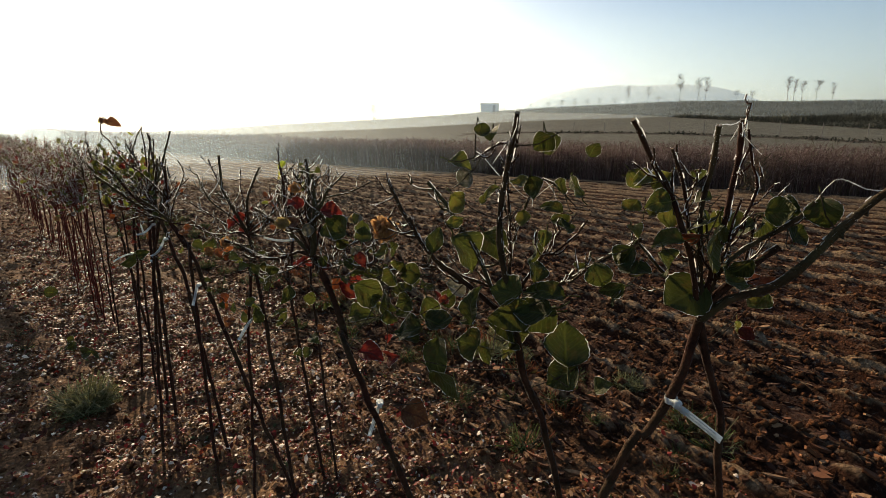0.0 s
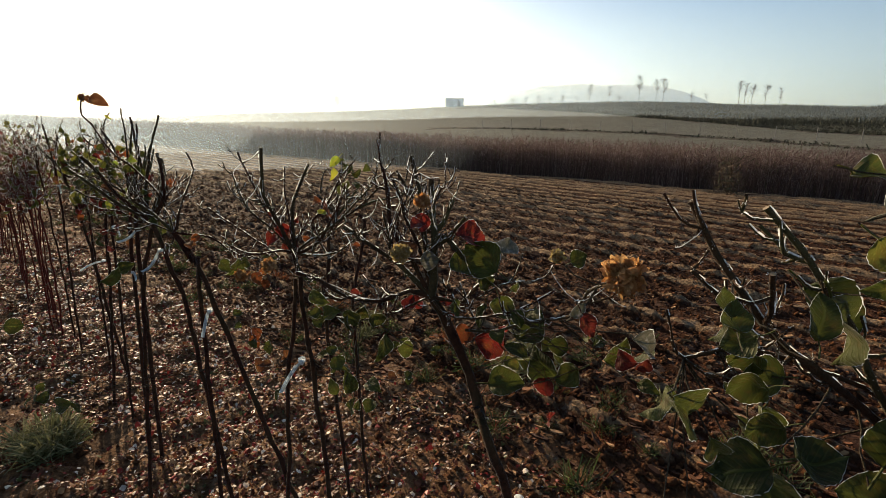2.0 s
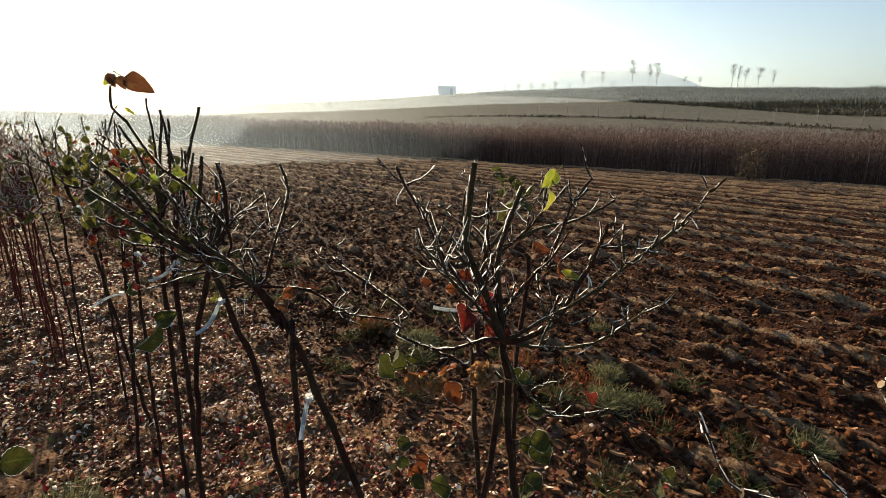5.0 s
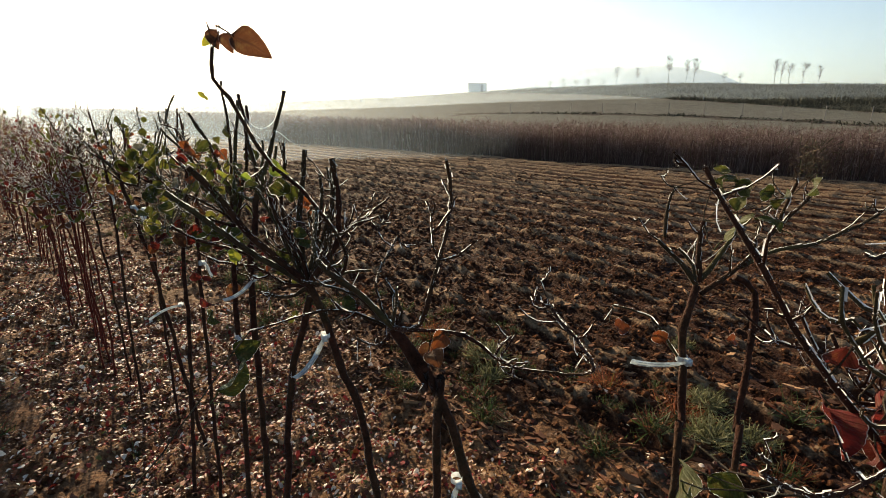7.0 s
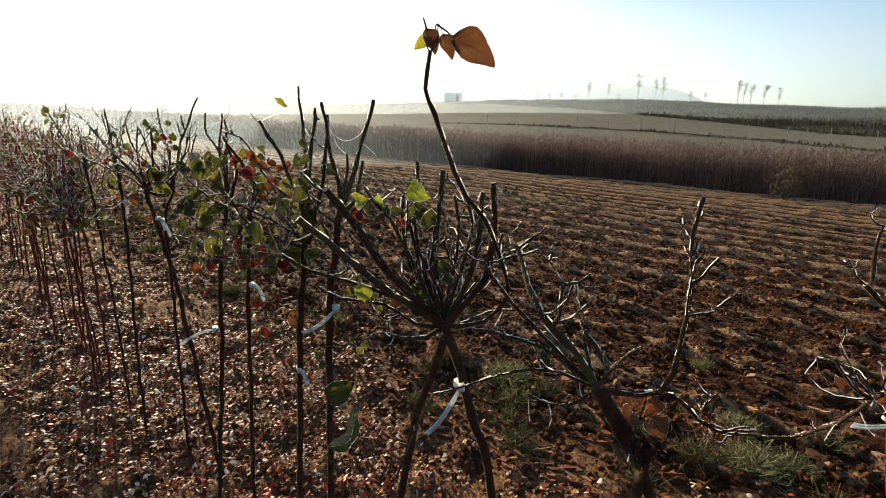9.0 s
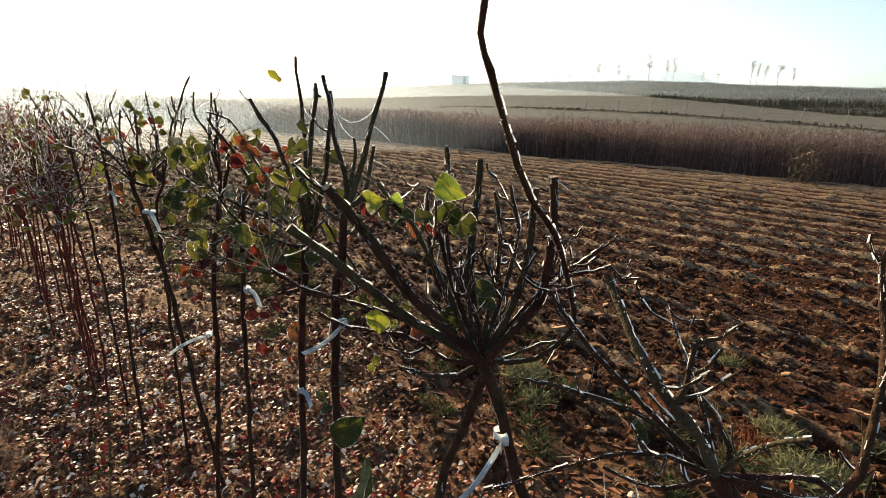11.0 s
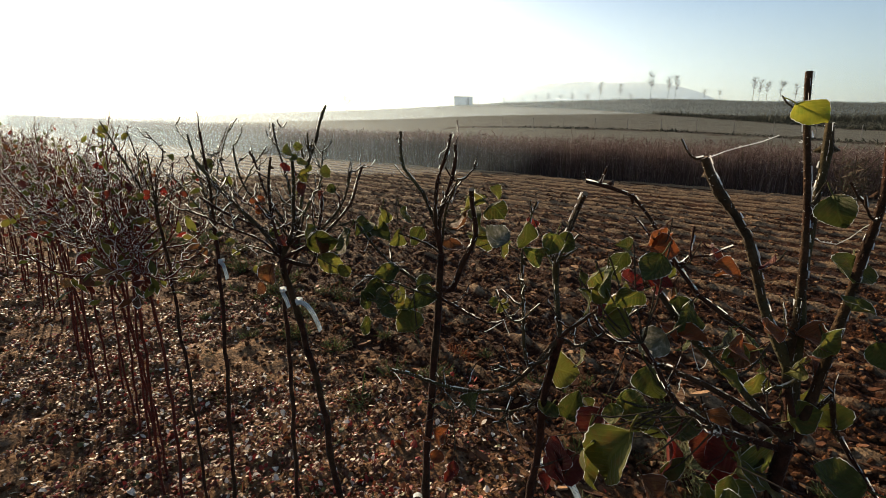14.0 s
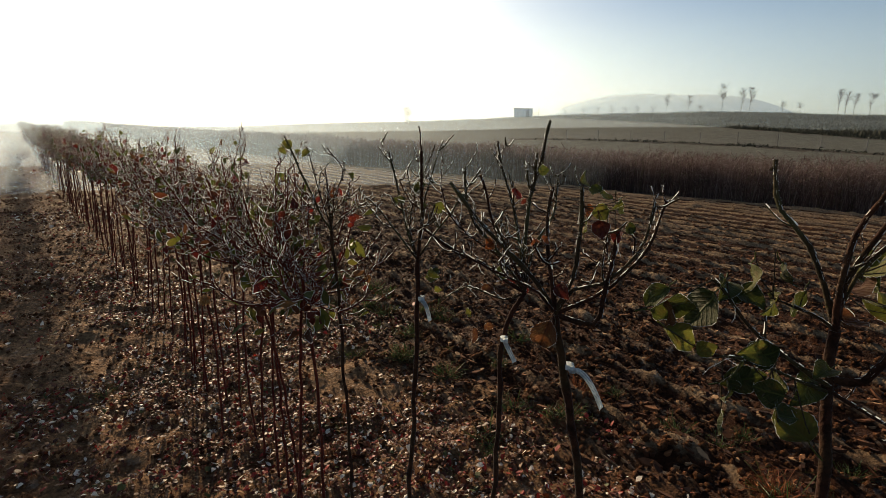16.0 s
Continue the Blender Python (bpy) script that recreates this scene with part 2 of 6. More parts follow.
SKIN = {
    "g": material("leaf_green", leaf_skin((0.026, 0.034, 0.007), (0.062, 0.072, 0.013), (0.09, 0.062, 0.016), 0.36)),
    "Y": material("leaf_yellow", leaf_skin((0.16, 0.24, 0.03), (0.29, 0.27, 0.03), (0.12, 0.2, 0.03), 0.5)),
    "y": material("leaf_yellow_green", leaf_skin((0.055, 0.07, 0.014), (0.12, 0.12, 0.022), (0.15, 0.085, 0.02), 0.46)),
    "r": material("leaf_red", leaf_skin((0.16, 0.016, 0.011), (0.07, 0.014, 0.01), (0.13, 0.05, 0.016), 0.42)),
    "o": material("leaf_orange", leaf_skin((0.2, 0.06, 0.015), (0.15, 0.04, 0.014), (0.09, 0.06, 0.02), 0.36)),
    "b": material("leaf_brown", leaf_skin((0.14, 0.055, 0.02), (0.075, 0.03, 0.014), (0.17, 0.1, 0.035), 0.4)),
    "w": material("leaf_pale", leaf_skin((0.13, 0.12, 0.085), (0.09, 0.09, 0.055), (0.36, 0.33, 0.28), 0.22)),
}

# ---- mesh tools ----
rnd = random.Random(7)
rng = np.random.default_rng(7)


class Heap:
    """Vertices and faces gathered for one mesh."""

    def __init__(self):
        self.v, self.f, self.m = [], [], []

    def add(self, verts, faces, mat=0):
        k = len(self.v)
        self.v += [tuple(p) for p in verts]
        self.f += [tuple(i + k for i in f) for f in faces]
        self.m += [mat] * len(faces)

    def mesh(self, name, mats, smooth=True):
        me = bpy.data.meshes.new(name)
        me.from_pydata(self.v, [], self.f)
        for m in mats:
            me.materials.append(m)
        me.polygons.foreach_set("material_index", self.m)
        me.polygons.foreach_set("use_smooth", [smooth] * len(self.f))
        me.update()
        return me


def part(name, me, parent, label=""):
    ob = new(name, me)
    ob.parent = parent
    return tagged(ob, label)


def array_mesh(name, verts, faces, mats, index=None, smooth=False):
    """A mesh from numpy arrays of vertices and of faces with the same number of corners."""
    me = bpy.data.meshes.new(name)
    n, k = faces.shape
    me.vertices.add(len(verts))
    me.vertices.foreach_set("co", np.asarray(verts, dtype=np.float32).ravel())
    me.loops.add(n * k)
    me.loops.foreach_set("vertex_index", faces.astype(np.int32).ravel())
    me.polygons.add(n)
    me.polygons.foreach_set("loop_start", np.arange(0, n * k, k, dtype=np.int32))
    for m in mats:
        me.materials.append(m)
    if index is not None:
        me.polygons.foreach_set("material_index", index.astype(np.int32))
    me.polygons.foreach_set("use_smooth", np.full(n, smooth))
    me.update(calc_edges=True)
    me.validate()
    return me


def curve_points(pts, step):
    """A smooth line through pts, in steps of about that length."""
    p = [Vector(q) for q in pts]
    if len(p) == 2:
        p = [p[0], (p[0] + p[1]) / 2, p[1]]
    ends = [p[0] * 2 - p[1], *p, p[-1] * 2 - p[-2]]
    out = []
    for a, b, c, d in zip(ends, ends[1:], ends[2:], ends[3:]):
        n = max(2, int((c - b).length / step))
        for i in range(n):
            t = i / n
            out.append(0.5 * ((2 * b) + (c - a) * t + (2 * a - 5 * b + 4 * c - d) * t * t + (3 * b - a - 3 * c + d) * t ** 3))
    return out + [p[-1]]


def tube(heap, pts, r0, r1, sides=6, step=0.03, wobble=0.0, knots=0.0, cap=None, mat=0):
    line = curve_points(pts, step)
    if wobble:
        seed = Vector((rnd.random() * 50, rnd.random() * 50, 0))
        for i in range(1, len(line) - 1):
            line[i] = line[i] + noise.noise_vector(line[i] * 14 + seed) * wobble
    verts, faces = [], []
    side = Vector((1, 0, 0))
    for i, q in enumerate(line):
        way = (line[min(i + 1, len(line) - 1)] - line[max(i - 1, 0)]).normalized()
        side = side - way * side.dot(way)
        if side.length < 1e-3:
            side = way.orthogonal()
        side.normalize()
        up = way.cross(side)
        r = r0 + (r1 - r0) * i / (len(line) - 1)
        if knots and i % 3 == 1:
            r *= 1 + knots * rnd.random()
        verts += [q + (side * math.cos(a) + up * math.sin(a)) * r for a in (2 * math.pi * k / sides for k in range(sides))]
    for i in range(len(line) - 1):
        for k in range(sides):
            a, b = i * sides + k, i * sides + (k + 1) % sides
            faces.append((a, b, b + sides, a + sides))
    heap.add(verts, faces, mat)
    top = verts[-sides:]
    heap.add(top, [tuple(range(sides))], mat if cap is None else cap)
    return line


def value_noise(x, y, seed=0.0):
    xi, yi = np.floor(x), np.floor(y)
    fx, fy = x - xi, y - yi
    fx, fy = fx * fx * (3 - 2 * fx), fy * fy * (3 - 2 * fy)
    h = lambda a, b: np.modf(np.abs(np.sin(a * 127.1 + b * 311.7 + seed * 74.7) * 43758.5453))[0]
    return (h(xi, yi) * (1 - fx) + h(xi + 1, yi) * fx) * (1 - fy) + (h(xi, yi + 1) * (1 - fx) + h(xi + 1, yi + 1) * fx) * fy


# ---- the ground: along the row (u) and across it (n) ----
U, N = np.array((-0.687, 0.727)), np.array((0.727, 0.687))


def crop_front(u):
    return 14.8 - 0.135 * np.clip(u, -20, 45)


def ridge_rise(az):
    return np.interp(az, [-60, -34, -25, -17, -8, 0, 5, 10, 19, 26, 35, 44, 70], [0.0, 0.001, 0.008, 0.0185, 0.0265, 0.0355, 0.0425, 0.0475, 0.053, 0.0555, 0.0505, 0.0465, 0.04])


def thicket_edge(az):
    return np.interp(az, [8, 12, 25, 40, 60], [130, 115, 77, 58, 53])


def bank_line(az):
    return np.interp(az, [4, 16, 35, 46, 60], [54, 51, 45, 40, 38])


def ridges(u, n):
    """How far a place stands up on the furrow crests (0 to 1), and the broken crust between them."""
    swing = 0.1 * value_noise(u * 0.2, n * 0.4, 3) + 0.014 * value_noise(u * 1.9, n * 3, 11)
    main = (1 - np.abs(np.sin((n + swing) * math.pi / 0.56))) ** 1.9
    minor = (1 - np.abs(np.sin((n + 1.3 * swing) * math.pi / 0.187))) ** 1.3
    strong = 0.45 + 0.75 * value_noise(u * 0.12 + 3, np.floor((n + swing) / 0.56 + 0.5) * 3.7, 16)
    broken = 0.35 + 0.55 * value_noise(u * 0.7, n * 5.0, 17) + 0.4 * value_noise(u * 5, n * 9, 18)
    slab = value_noise(u * 6.5, n * 17, 1) * 0.5 + value_noise(u * 15, n * 33, 14) * 0.5
    return np.clip((0.95 * main * strong + 0.34 * minor) * (0.35 + 0.65 * broken), 0, 1.2), slab


def height(u, n):
    x, y = U[0] * u + N[0] * n, U[1] * u + N[1] * n
    d = np.hypot(x, y)
    az = np.degrees(np.arctan2(x, np.maximum(y, 1e-6)))
    az = np.where(y < 0, np.where(x > 0, 70, -60), az)
    top = 1.43 + ridge_rise(az) * 160
    z = top * np.clip((d - 27) / 133, 0, 1) ** 1.08
    z = np.where(d > 160, top * np.clip((900 - d) / 740, 0, 1), z)
    field = np.clip((n - 1.5) / 0.5, 0, 1) * np.clip((crop_front(u) - n) / 0.4, 0, 1)
    ridged, slab = ridges(u, n)
    crumb = value_noise(u * 7, n * 15, 2) * 0.6 + value_noise(u * 22, n * 26, 5) * 0.4
    loose = np.clip((9.5 - n) / 5, 0.35, 1)
    z = z + field * (0.1 * ridged * (1.1 - 0.45 * loose) + loose * (0.034 * np.clip((slab - 0.5) * 6, 0, 1) + 0.075 * (crumb - 0.5)))
    near = np.clip((2.2 - n) / 0.7, 0, 1) * np.clip((40 - d) / 10, 0, 1)
    z = z + near * (0.035 * (value_noise(u * 1.3, n * 1.7, 4) - 0.5) + 0.05 * (value_noise(u * 7, n * 5.5, 6) - 0.5) + 0.04 * (value_noise(u * 19, n * 16, 7) - 0.5))
    return z


def axis(dense):
    """Steps that are small where the place is near and grow outwards."""
    lo, hi, fine = dense
    mid = list(np.arange(lo, hi, fine))
    out, step, at = [], fine, hi
    while at < 4200:
        out.append(at)
        step = min(step * 1.03, 160)
        at += step
    back, step, at = [], fine, lo - fine
    while at > -4200:
        back.append(at)
        step = min(step * 1.06, 300)
        at -= step
    return np.array(back[::-1] + mid + out)


def build_ground():
    ua, na = axis((-1.0, 10.0, 0.042)), axis((-6.5, 13.5, 0.03))
    uu, nn = np.meshgrid(ua, na, indexing="ij")
    zz = height(uu, nn)
    verts = np.stack([U[0] * uu + N[0] * nn, U[1] * uu + N[1] * nn, zz], -1).reshape(-1, 3)
    a, b = len(ua), len(na)
    i = (np.arange(a - 1)[:, None] * b + np.arange(b - 1)).ravel()
    faces = np.stack([i, i + b, i + b + 1, i + 1], -1)
    mid = verts[faces].mean(1)
    u, n = mid[:, :2] @ U, mid[:, :2] @ N
    d, az = np.hypot(mid[:, 0], mid[:, 1]), np.degrees(np.arctan2(mid[:, 0], mid[:, 1]))
    jag = value_noise(u * 0.5, n * 0.5, 9)
    kind = np.where(n > crop_front(u), 3, 0)
    kind = np.where((d > 27) & (n > crop_front(u) + 5), 2, kind)
    ring = lambda at, wide: np.abs(d + 2 * jag - at) < wide
    kind = np.where((d > 26) & (n > 14) & (az > 2) & (ring(bank_line(az) + 1, 1.3) | ring(thicket_edge(az) + 1, 1.6)), 3, kind)
    kind = np.where((d > thicket_edge(az)) & (az > 8) & (n > 14), 4, kind)
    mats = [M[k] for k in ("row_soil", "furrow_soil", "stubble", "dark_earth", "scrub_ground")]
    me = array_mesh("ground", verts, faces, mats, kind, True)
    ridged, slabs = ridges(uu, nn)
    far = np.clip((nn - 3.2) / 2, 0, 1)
    # dry, sunlit ridge tops as a mask for the paler painted colour
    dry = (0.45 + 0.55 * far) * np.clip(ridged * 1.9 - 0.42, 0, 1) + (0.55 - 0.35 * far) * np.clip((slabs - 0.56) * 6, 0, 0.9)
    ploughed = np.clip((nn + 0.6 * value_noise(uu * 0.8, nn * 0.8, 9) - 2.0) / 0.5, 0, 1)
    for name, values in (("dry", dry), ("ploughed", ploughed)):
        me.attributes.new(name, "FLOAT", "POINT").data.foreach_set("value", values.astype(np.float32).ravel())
    ob = new("ground", me)
    tagged(ob, "bare brown field soil with furrows and frost, rising to a far ridge", "ground", kind="structure")


build_ground()


def place(u, n):
    p = U * u + N * n
    return float(p[0]), float(p[1])


def stand(x, y):
    return float(height(np.array([x * U[0] + y * U[1]]), np.array([x * N[0] + y * N[1]]))[0])

# ---- distance ----


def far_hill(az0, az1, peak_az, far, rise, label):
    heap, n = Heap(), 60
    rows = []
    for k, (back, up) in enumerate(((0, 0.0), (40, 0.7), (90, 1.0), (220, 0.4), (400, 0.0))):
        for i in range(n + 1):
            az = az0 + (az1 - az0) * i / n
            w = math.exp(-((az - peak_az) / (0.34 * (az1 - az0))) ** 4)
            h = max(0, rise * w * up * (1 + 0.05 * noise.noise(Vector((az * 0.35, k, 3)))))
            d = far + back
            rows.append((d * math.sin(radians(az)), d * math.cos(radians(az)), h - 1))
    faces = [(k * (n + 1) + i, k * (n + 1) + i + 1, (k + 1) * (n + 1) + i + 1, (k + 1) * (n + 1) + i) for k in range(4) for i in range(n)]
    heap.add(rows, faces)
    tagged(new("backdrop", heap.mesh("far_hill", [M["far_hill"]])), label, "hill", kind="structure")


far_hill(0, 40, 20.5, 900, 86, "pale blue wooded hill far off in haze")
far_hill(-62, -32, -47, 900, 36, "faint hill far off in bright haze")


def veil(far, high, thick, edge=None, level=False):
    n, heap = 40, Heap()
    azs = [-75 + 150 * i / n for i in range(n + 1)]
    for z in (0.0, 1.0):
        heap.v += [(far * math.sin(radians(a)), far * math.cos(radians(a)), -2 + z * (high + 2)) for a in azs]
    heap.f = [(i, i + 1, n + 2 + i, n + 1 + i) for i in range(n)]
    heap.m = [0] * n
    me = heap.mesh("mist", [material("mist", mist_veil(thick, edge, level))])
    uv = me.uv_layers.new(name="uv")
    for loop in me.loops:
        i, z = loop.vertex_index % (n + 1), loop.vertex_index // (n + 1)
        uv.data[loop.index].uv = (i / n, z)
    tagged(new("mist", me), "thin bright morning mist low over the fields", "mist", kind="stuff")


# upright curved sheets added at growing distances to make the haze
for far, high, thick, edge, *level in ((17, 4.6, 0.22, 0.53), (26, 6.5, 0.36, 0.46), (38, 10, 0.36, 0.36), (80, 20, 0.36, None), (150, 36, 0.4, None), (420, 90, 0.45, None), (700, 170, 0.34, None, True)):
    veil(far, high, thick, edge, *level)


def blades(base, tip, width, mats_name, bend=0.12):
    """Thin bent strips from base to tip, as one array mesh."""
    n = len(base)
    way = tip - base
    side = np.cross(way, rng.normal(size=(n, 3)))
    side /= np.linalg.norm(side, axis=1)[:, None] + 1e-9
    side *= width[:, None] / 2
    mid = base + way * 0.55 + rng.normal(size=(n, 3)) * bend * np.linalg.norm(way, axis=1)[:, None]
    verts = np.stack([base - side, base + side, mid + side * 0.8, mid - side * 0.8, tip], 1).reshape(-1, 3)
    k = np.arange(n)[:, None] * 5
    tris = np.concatenate([k + [[0, 1, 2]], k + [[0, 2, 3]], k + [[3, 2, 4]]], 0)
    return verts, tris


def join(pieces):
    out_v, out_f, k = [], [], 0
    for v, f in pieces:
        out_v.append(v)
        out_f.append(f + k)
        k += len(v)
    return np.concatenate(out_v), np.concatenate(out_f)


def build_crop():
    pieces = []
    for u0, u1, count, deep, wide in ((-22, 14, 30000, 5.0, 0.009), (14, 45, 18000, 4.5, 0.02), (45, 140, 9000, 4.0, 0.07)):
        u = rng.uniform(u0, u1, count)
        back = rng.uniform(0, 1, count) ** 1.6 * deep
        n = crop_front(u) + back + 0.25 * np.sin(u * 2.1) * rng.uniform(0, 1, count)
        base = np.stack([U[0] * u + N[0] * n, U[1] * u + N[1] * n, height(u, n) - 0.02], -1)
        tall = rng.uniform(0.9, 1.3, count) * (0.93 + 0.12 * value_noise(u * 0.5, n, 2))
        tip = base + np.stack([rng.normal(0, 0.09, count), rng.normal(0, 0.09, count), tall], -1)
        pieces.append(blades(base, tip, np.full(count, wide) * rng.uniform(0.6, 1.4, count), "crop", 0.05))
        for k in range(3):
            s = base + (tip - base) * rng.uniform(0.3, 0.95, count)[:, None]
            e = s + np.stack([rng.normal(0, 0.09, count), rng.normal(0, 0.09, count), rng.normal(0.06, 0.08, count)], -1)
            pieces.append(blades(s, e, np.full(count, wide * 1.5), "crop", 0.2))
    v, f = join(pieces)
    tagged(new("dry_crop", array_mesh("dry_crop", v, f, [M["crop"]])), "strip of dry reddish brown crop stalks across the field", "crop", kind="stuff")


build_crop()


def build_scrub():
    """The dark thicket along the ridge, and low tufts on the field banks."""
    count = 62000
    az = 7 + 55 * rng.uniform(0, 1, count) ** 0.85
    d = thicket_edge(az) + (164 - thicket_edge(az)) * rng.uniform(0, 1, count) ** 1.2
    x, y = d * np.sin(np.radians(az)), d * np.cos(np.radians(az))
    u, n = x * U[0] + y * U[1], x * N[0] + y * N[1]
    base = np.stack([x, y, height(u, n) - 0.1], -1)
    clump = value_noise(x * 0.16, y * 0.16, 3)
    tall = rng.uniform(0.2, 0.75, count) * (0.35 + 1.3 * clump ** 2) * np.clip((az - 4) / 14, 0.25, 1)
    tip = base + np.stack([rng.normal(0, 0.22, count), rng.normal(0, 0.22, count), tall], -1)
    pieces = [blades(base, tip, rng.uniform(0.04, 0.13, count), "scrub", 0.2)]
    count = 3600
    az, bank = rng.uniform(2, 58, count), rng.integers(0, 2, count)
    d = np.where(bank == 0, bank_line(az), thicket_edge(az)) + rng.normal(0, 0.6, count)
    x, y = d * np.sin(np.radians(az)), d * np.cos(np.radians(az))
    u, n = x * U[0] + y * U[1], x * N[0] + y * N[1]
    base = np.stack([x, y, height(u, n) - 0.05], -1)
    grown = rng.uniform(0.04, 0.3, count) * (0.3 + 1.1 * value_noise(x * 0.5, y * 0.5, 8)) * np.clip((az + 2) / 20, 0.2, 1)
    tip = base + np.stack([rng.normal(0, 0.15, count), rng.normal(0, 0.15, count), grown], -1)
    pieces.append(blades(base, tip, d * 0.002, "scrub", 0.2))
    v, f = join(pieces)
    tagged(new("far_thicket", array_mesh("far_thicket", v, f, [M["scrub"]])), "dark bare thicket and grassy banks on the rising fields", "thicket", kind="stuff")


build_scrub()


def bare_tree(x, y, tall, spread, label, bushy=False):
    z = stand(x, y)
    tree = tagged(new("bare_tree"), label, "tree", "bare trees on the ridge")
    tree.location = (x, y, z)
    heap = Heap()
    line = tube(heap, [(0, 0, -0.3), (rnd.uniform(-0.2, 0.2), 0, tall * 0.5), (rnd.uniform(-0.4, 0.4), 0, tall)], 0.013 * tall, 0.005 * tall, 6, 0.6)
    part("trunk", heap.mesh("trunk", [M["far_bark"]]), tree)
    crown = Heap()
    low = 0.1 if bushy else 0.45
    for i in range(60 if bushy else 44):
        k = rnd.uniform(low, 0.97)
        p = line[int(k * (len(line) - 1))]
        a = rnd.uniform(0, 2 * math.pi)
        reach = spread * rnd.uniform(0.35, 0.95) * (0.35 + 0.65 * math.sin(math.pi * (k - low) / (1 - low)))
        q = p + Vector((math.cos(a) * reach, math.sin(a) * reach, rnd.uniform(0.4, 1.1) * reach + 0.1))
        tube(crown, [p, p.lerp(q, 0.5) + Vector((0, 0, -0.05 * reach)), q], 0.0035 * tall, 0.002 * tall, 4, 0.8)
        for j in range(16):
            s = p.lerp(q, rnd.uniform(0.35, 1))
            e = s + Vector((rnd.gauss(0, 0.3), rnd.gauss(0, 0.3), rnd.uniform(0.0, 0.6))) * spread * 0.5
            w = Vector((0.0055 * tall, 0, 0))
            crown.add([s - w / 2, s + w / 2, e], [(0, 1, 2)])
    part("crown", crown.mesh("crown", [M["far_bark"]]), tree)
    return tree


def polar(az, d):
    return d * math.sin(radians(az)), d * math.cos(radians(az))


for az, tall, spread in ((24.7, 7.2, 1.9), (26.3, 6.1, 1.5), (27.0, 6.3, 1.7), (19.7, 5.0, 1.6), (21.7, 4.6, 1.3), (33.8, 6.0, 1.5), (34.3, 5.6, 1.3), (34.9, 4.9, 1.3), (36.0, 5.0, 1.4), (37.1, 4.5, 1.1), (29.7, 2.8, 1.2), (31.0, 2.6, 1.1)):
    bare_tree(*polar(az, 160), tall, spread, "tall leafless tree on the far ridge in haze")
for az, tall in ((11.5, 1.5), (13.0, 1.9), (14.4, 2.3), (15.6, 1.7), (16.9, 2.0), (9.6, 1.2), (18.4, 1.7), (22.8, 1.5)):
    bare_tree(*polar(az, 155), tall, 1.5, "low rounded leafless bush on the far ridge", True)
bare_tree(*polar(-7.8, 118), 4.0, 1.8, "bushy bare tree alone in the misty field", True)


def box(heap, lo, hi, mat=0):
    v = [(x, y, z) for z in (lo[2], hi[2]) for y in (lo[1], hi[1]) for x in (lo[0], hi[0])]
    heap.add(v, [(0, 2, 3, 1), (4, 5, 7, 6), (0, 1, 5, 4), (2, 6, 7, 3), (0, 4, 6, 2), (1, 3, 7, 5)], mat)


def hut():
    x, y = polar(5.05, 152)
    ob = tagged(new("field_hut"), "small pale flat-roofed hut on the skyline", "hut")
    ob.location = (x, y, stand(x, y) - 0.1)
    heap = Heap()
    box(heap, (-2.7, -1.3, 0), (2.7, 1.3, 2.35))
    part("wall", heap.mesh("wall", [M["hut_wall"]], False), ob)
    heap = Heap()
    box(heap, (-2.85, -1.45, 2.35), (2.85, 1.45, 2.5))
    part("roof", heap.mesh("roof", [M["hut_roof"]], False), ob, "grey flat roof")
    heap = Heap()
    box(heap, (0.9, -1.35, 0), (1.75, -1.3, 1.95))
    part("door", heap.mesh("door", [M["hut_roof"]], False), ob, "grey door")
    pole = tagged(new("pole"), "thin pole beside the hut on the skyline", "pole")
    px, py = polar(6.8, 152)
    pole.location = (px, py, stand(px, py) - 0.2)
    heap = Heap()
    tube(heap, [(0, 0, 0), (0, 0, 2.6)], 0.09, 0.07, 8, 0.5)
    part("shaft", heap.mesh("shaft", [M["post"]]), pole)


hut()


def field_fence():
    fence = tagged(new("field_fence"), "wire fence with thin pale posts across the slope", "fence")
    tops = []
    for i in range(15):
        x, y = polar(8 + 3.2 * i, 52 - 0.55 * i)
        z = stand(x, y)
        heap = Heap()
        tube(heap, [(x, y, z - 0.2), (x + rnd.uniform(-0.05, 0.05), y, z + 1.0)], 0.035, 0.03, 6, 0.5)
        part("post", heap.mesh("post", [M["post"]]), fence)
        tops.append(Vector((x, y, z + 0.9)))
    heap = Heap()
    for drop in (0, 0.3):
        for a, b in zip(tops, tops[1:]):
            tube(heap, [a - Vector((0, 0, drop)), (a + b) / 2 - Vector((0, 0, drop + 0.05)), b - Vector((0, 0, drop))], 0.004, 0.004, 3, 2)
    part("wire", heap.mesh("wire", [M["post"]]), fence, "thin grey wire")


field_fence()

# ---- leaves ----


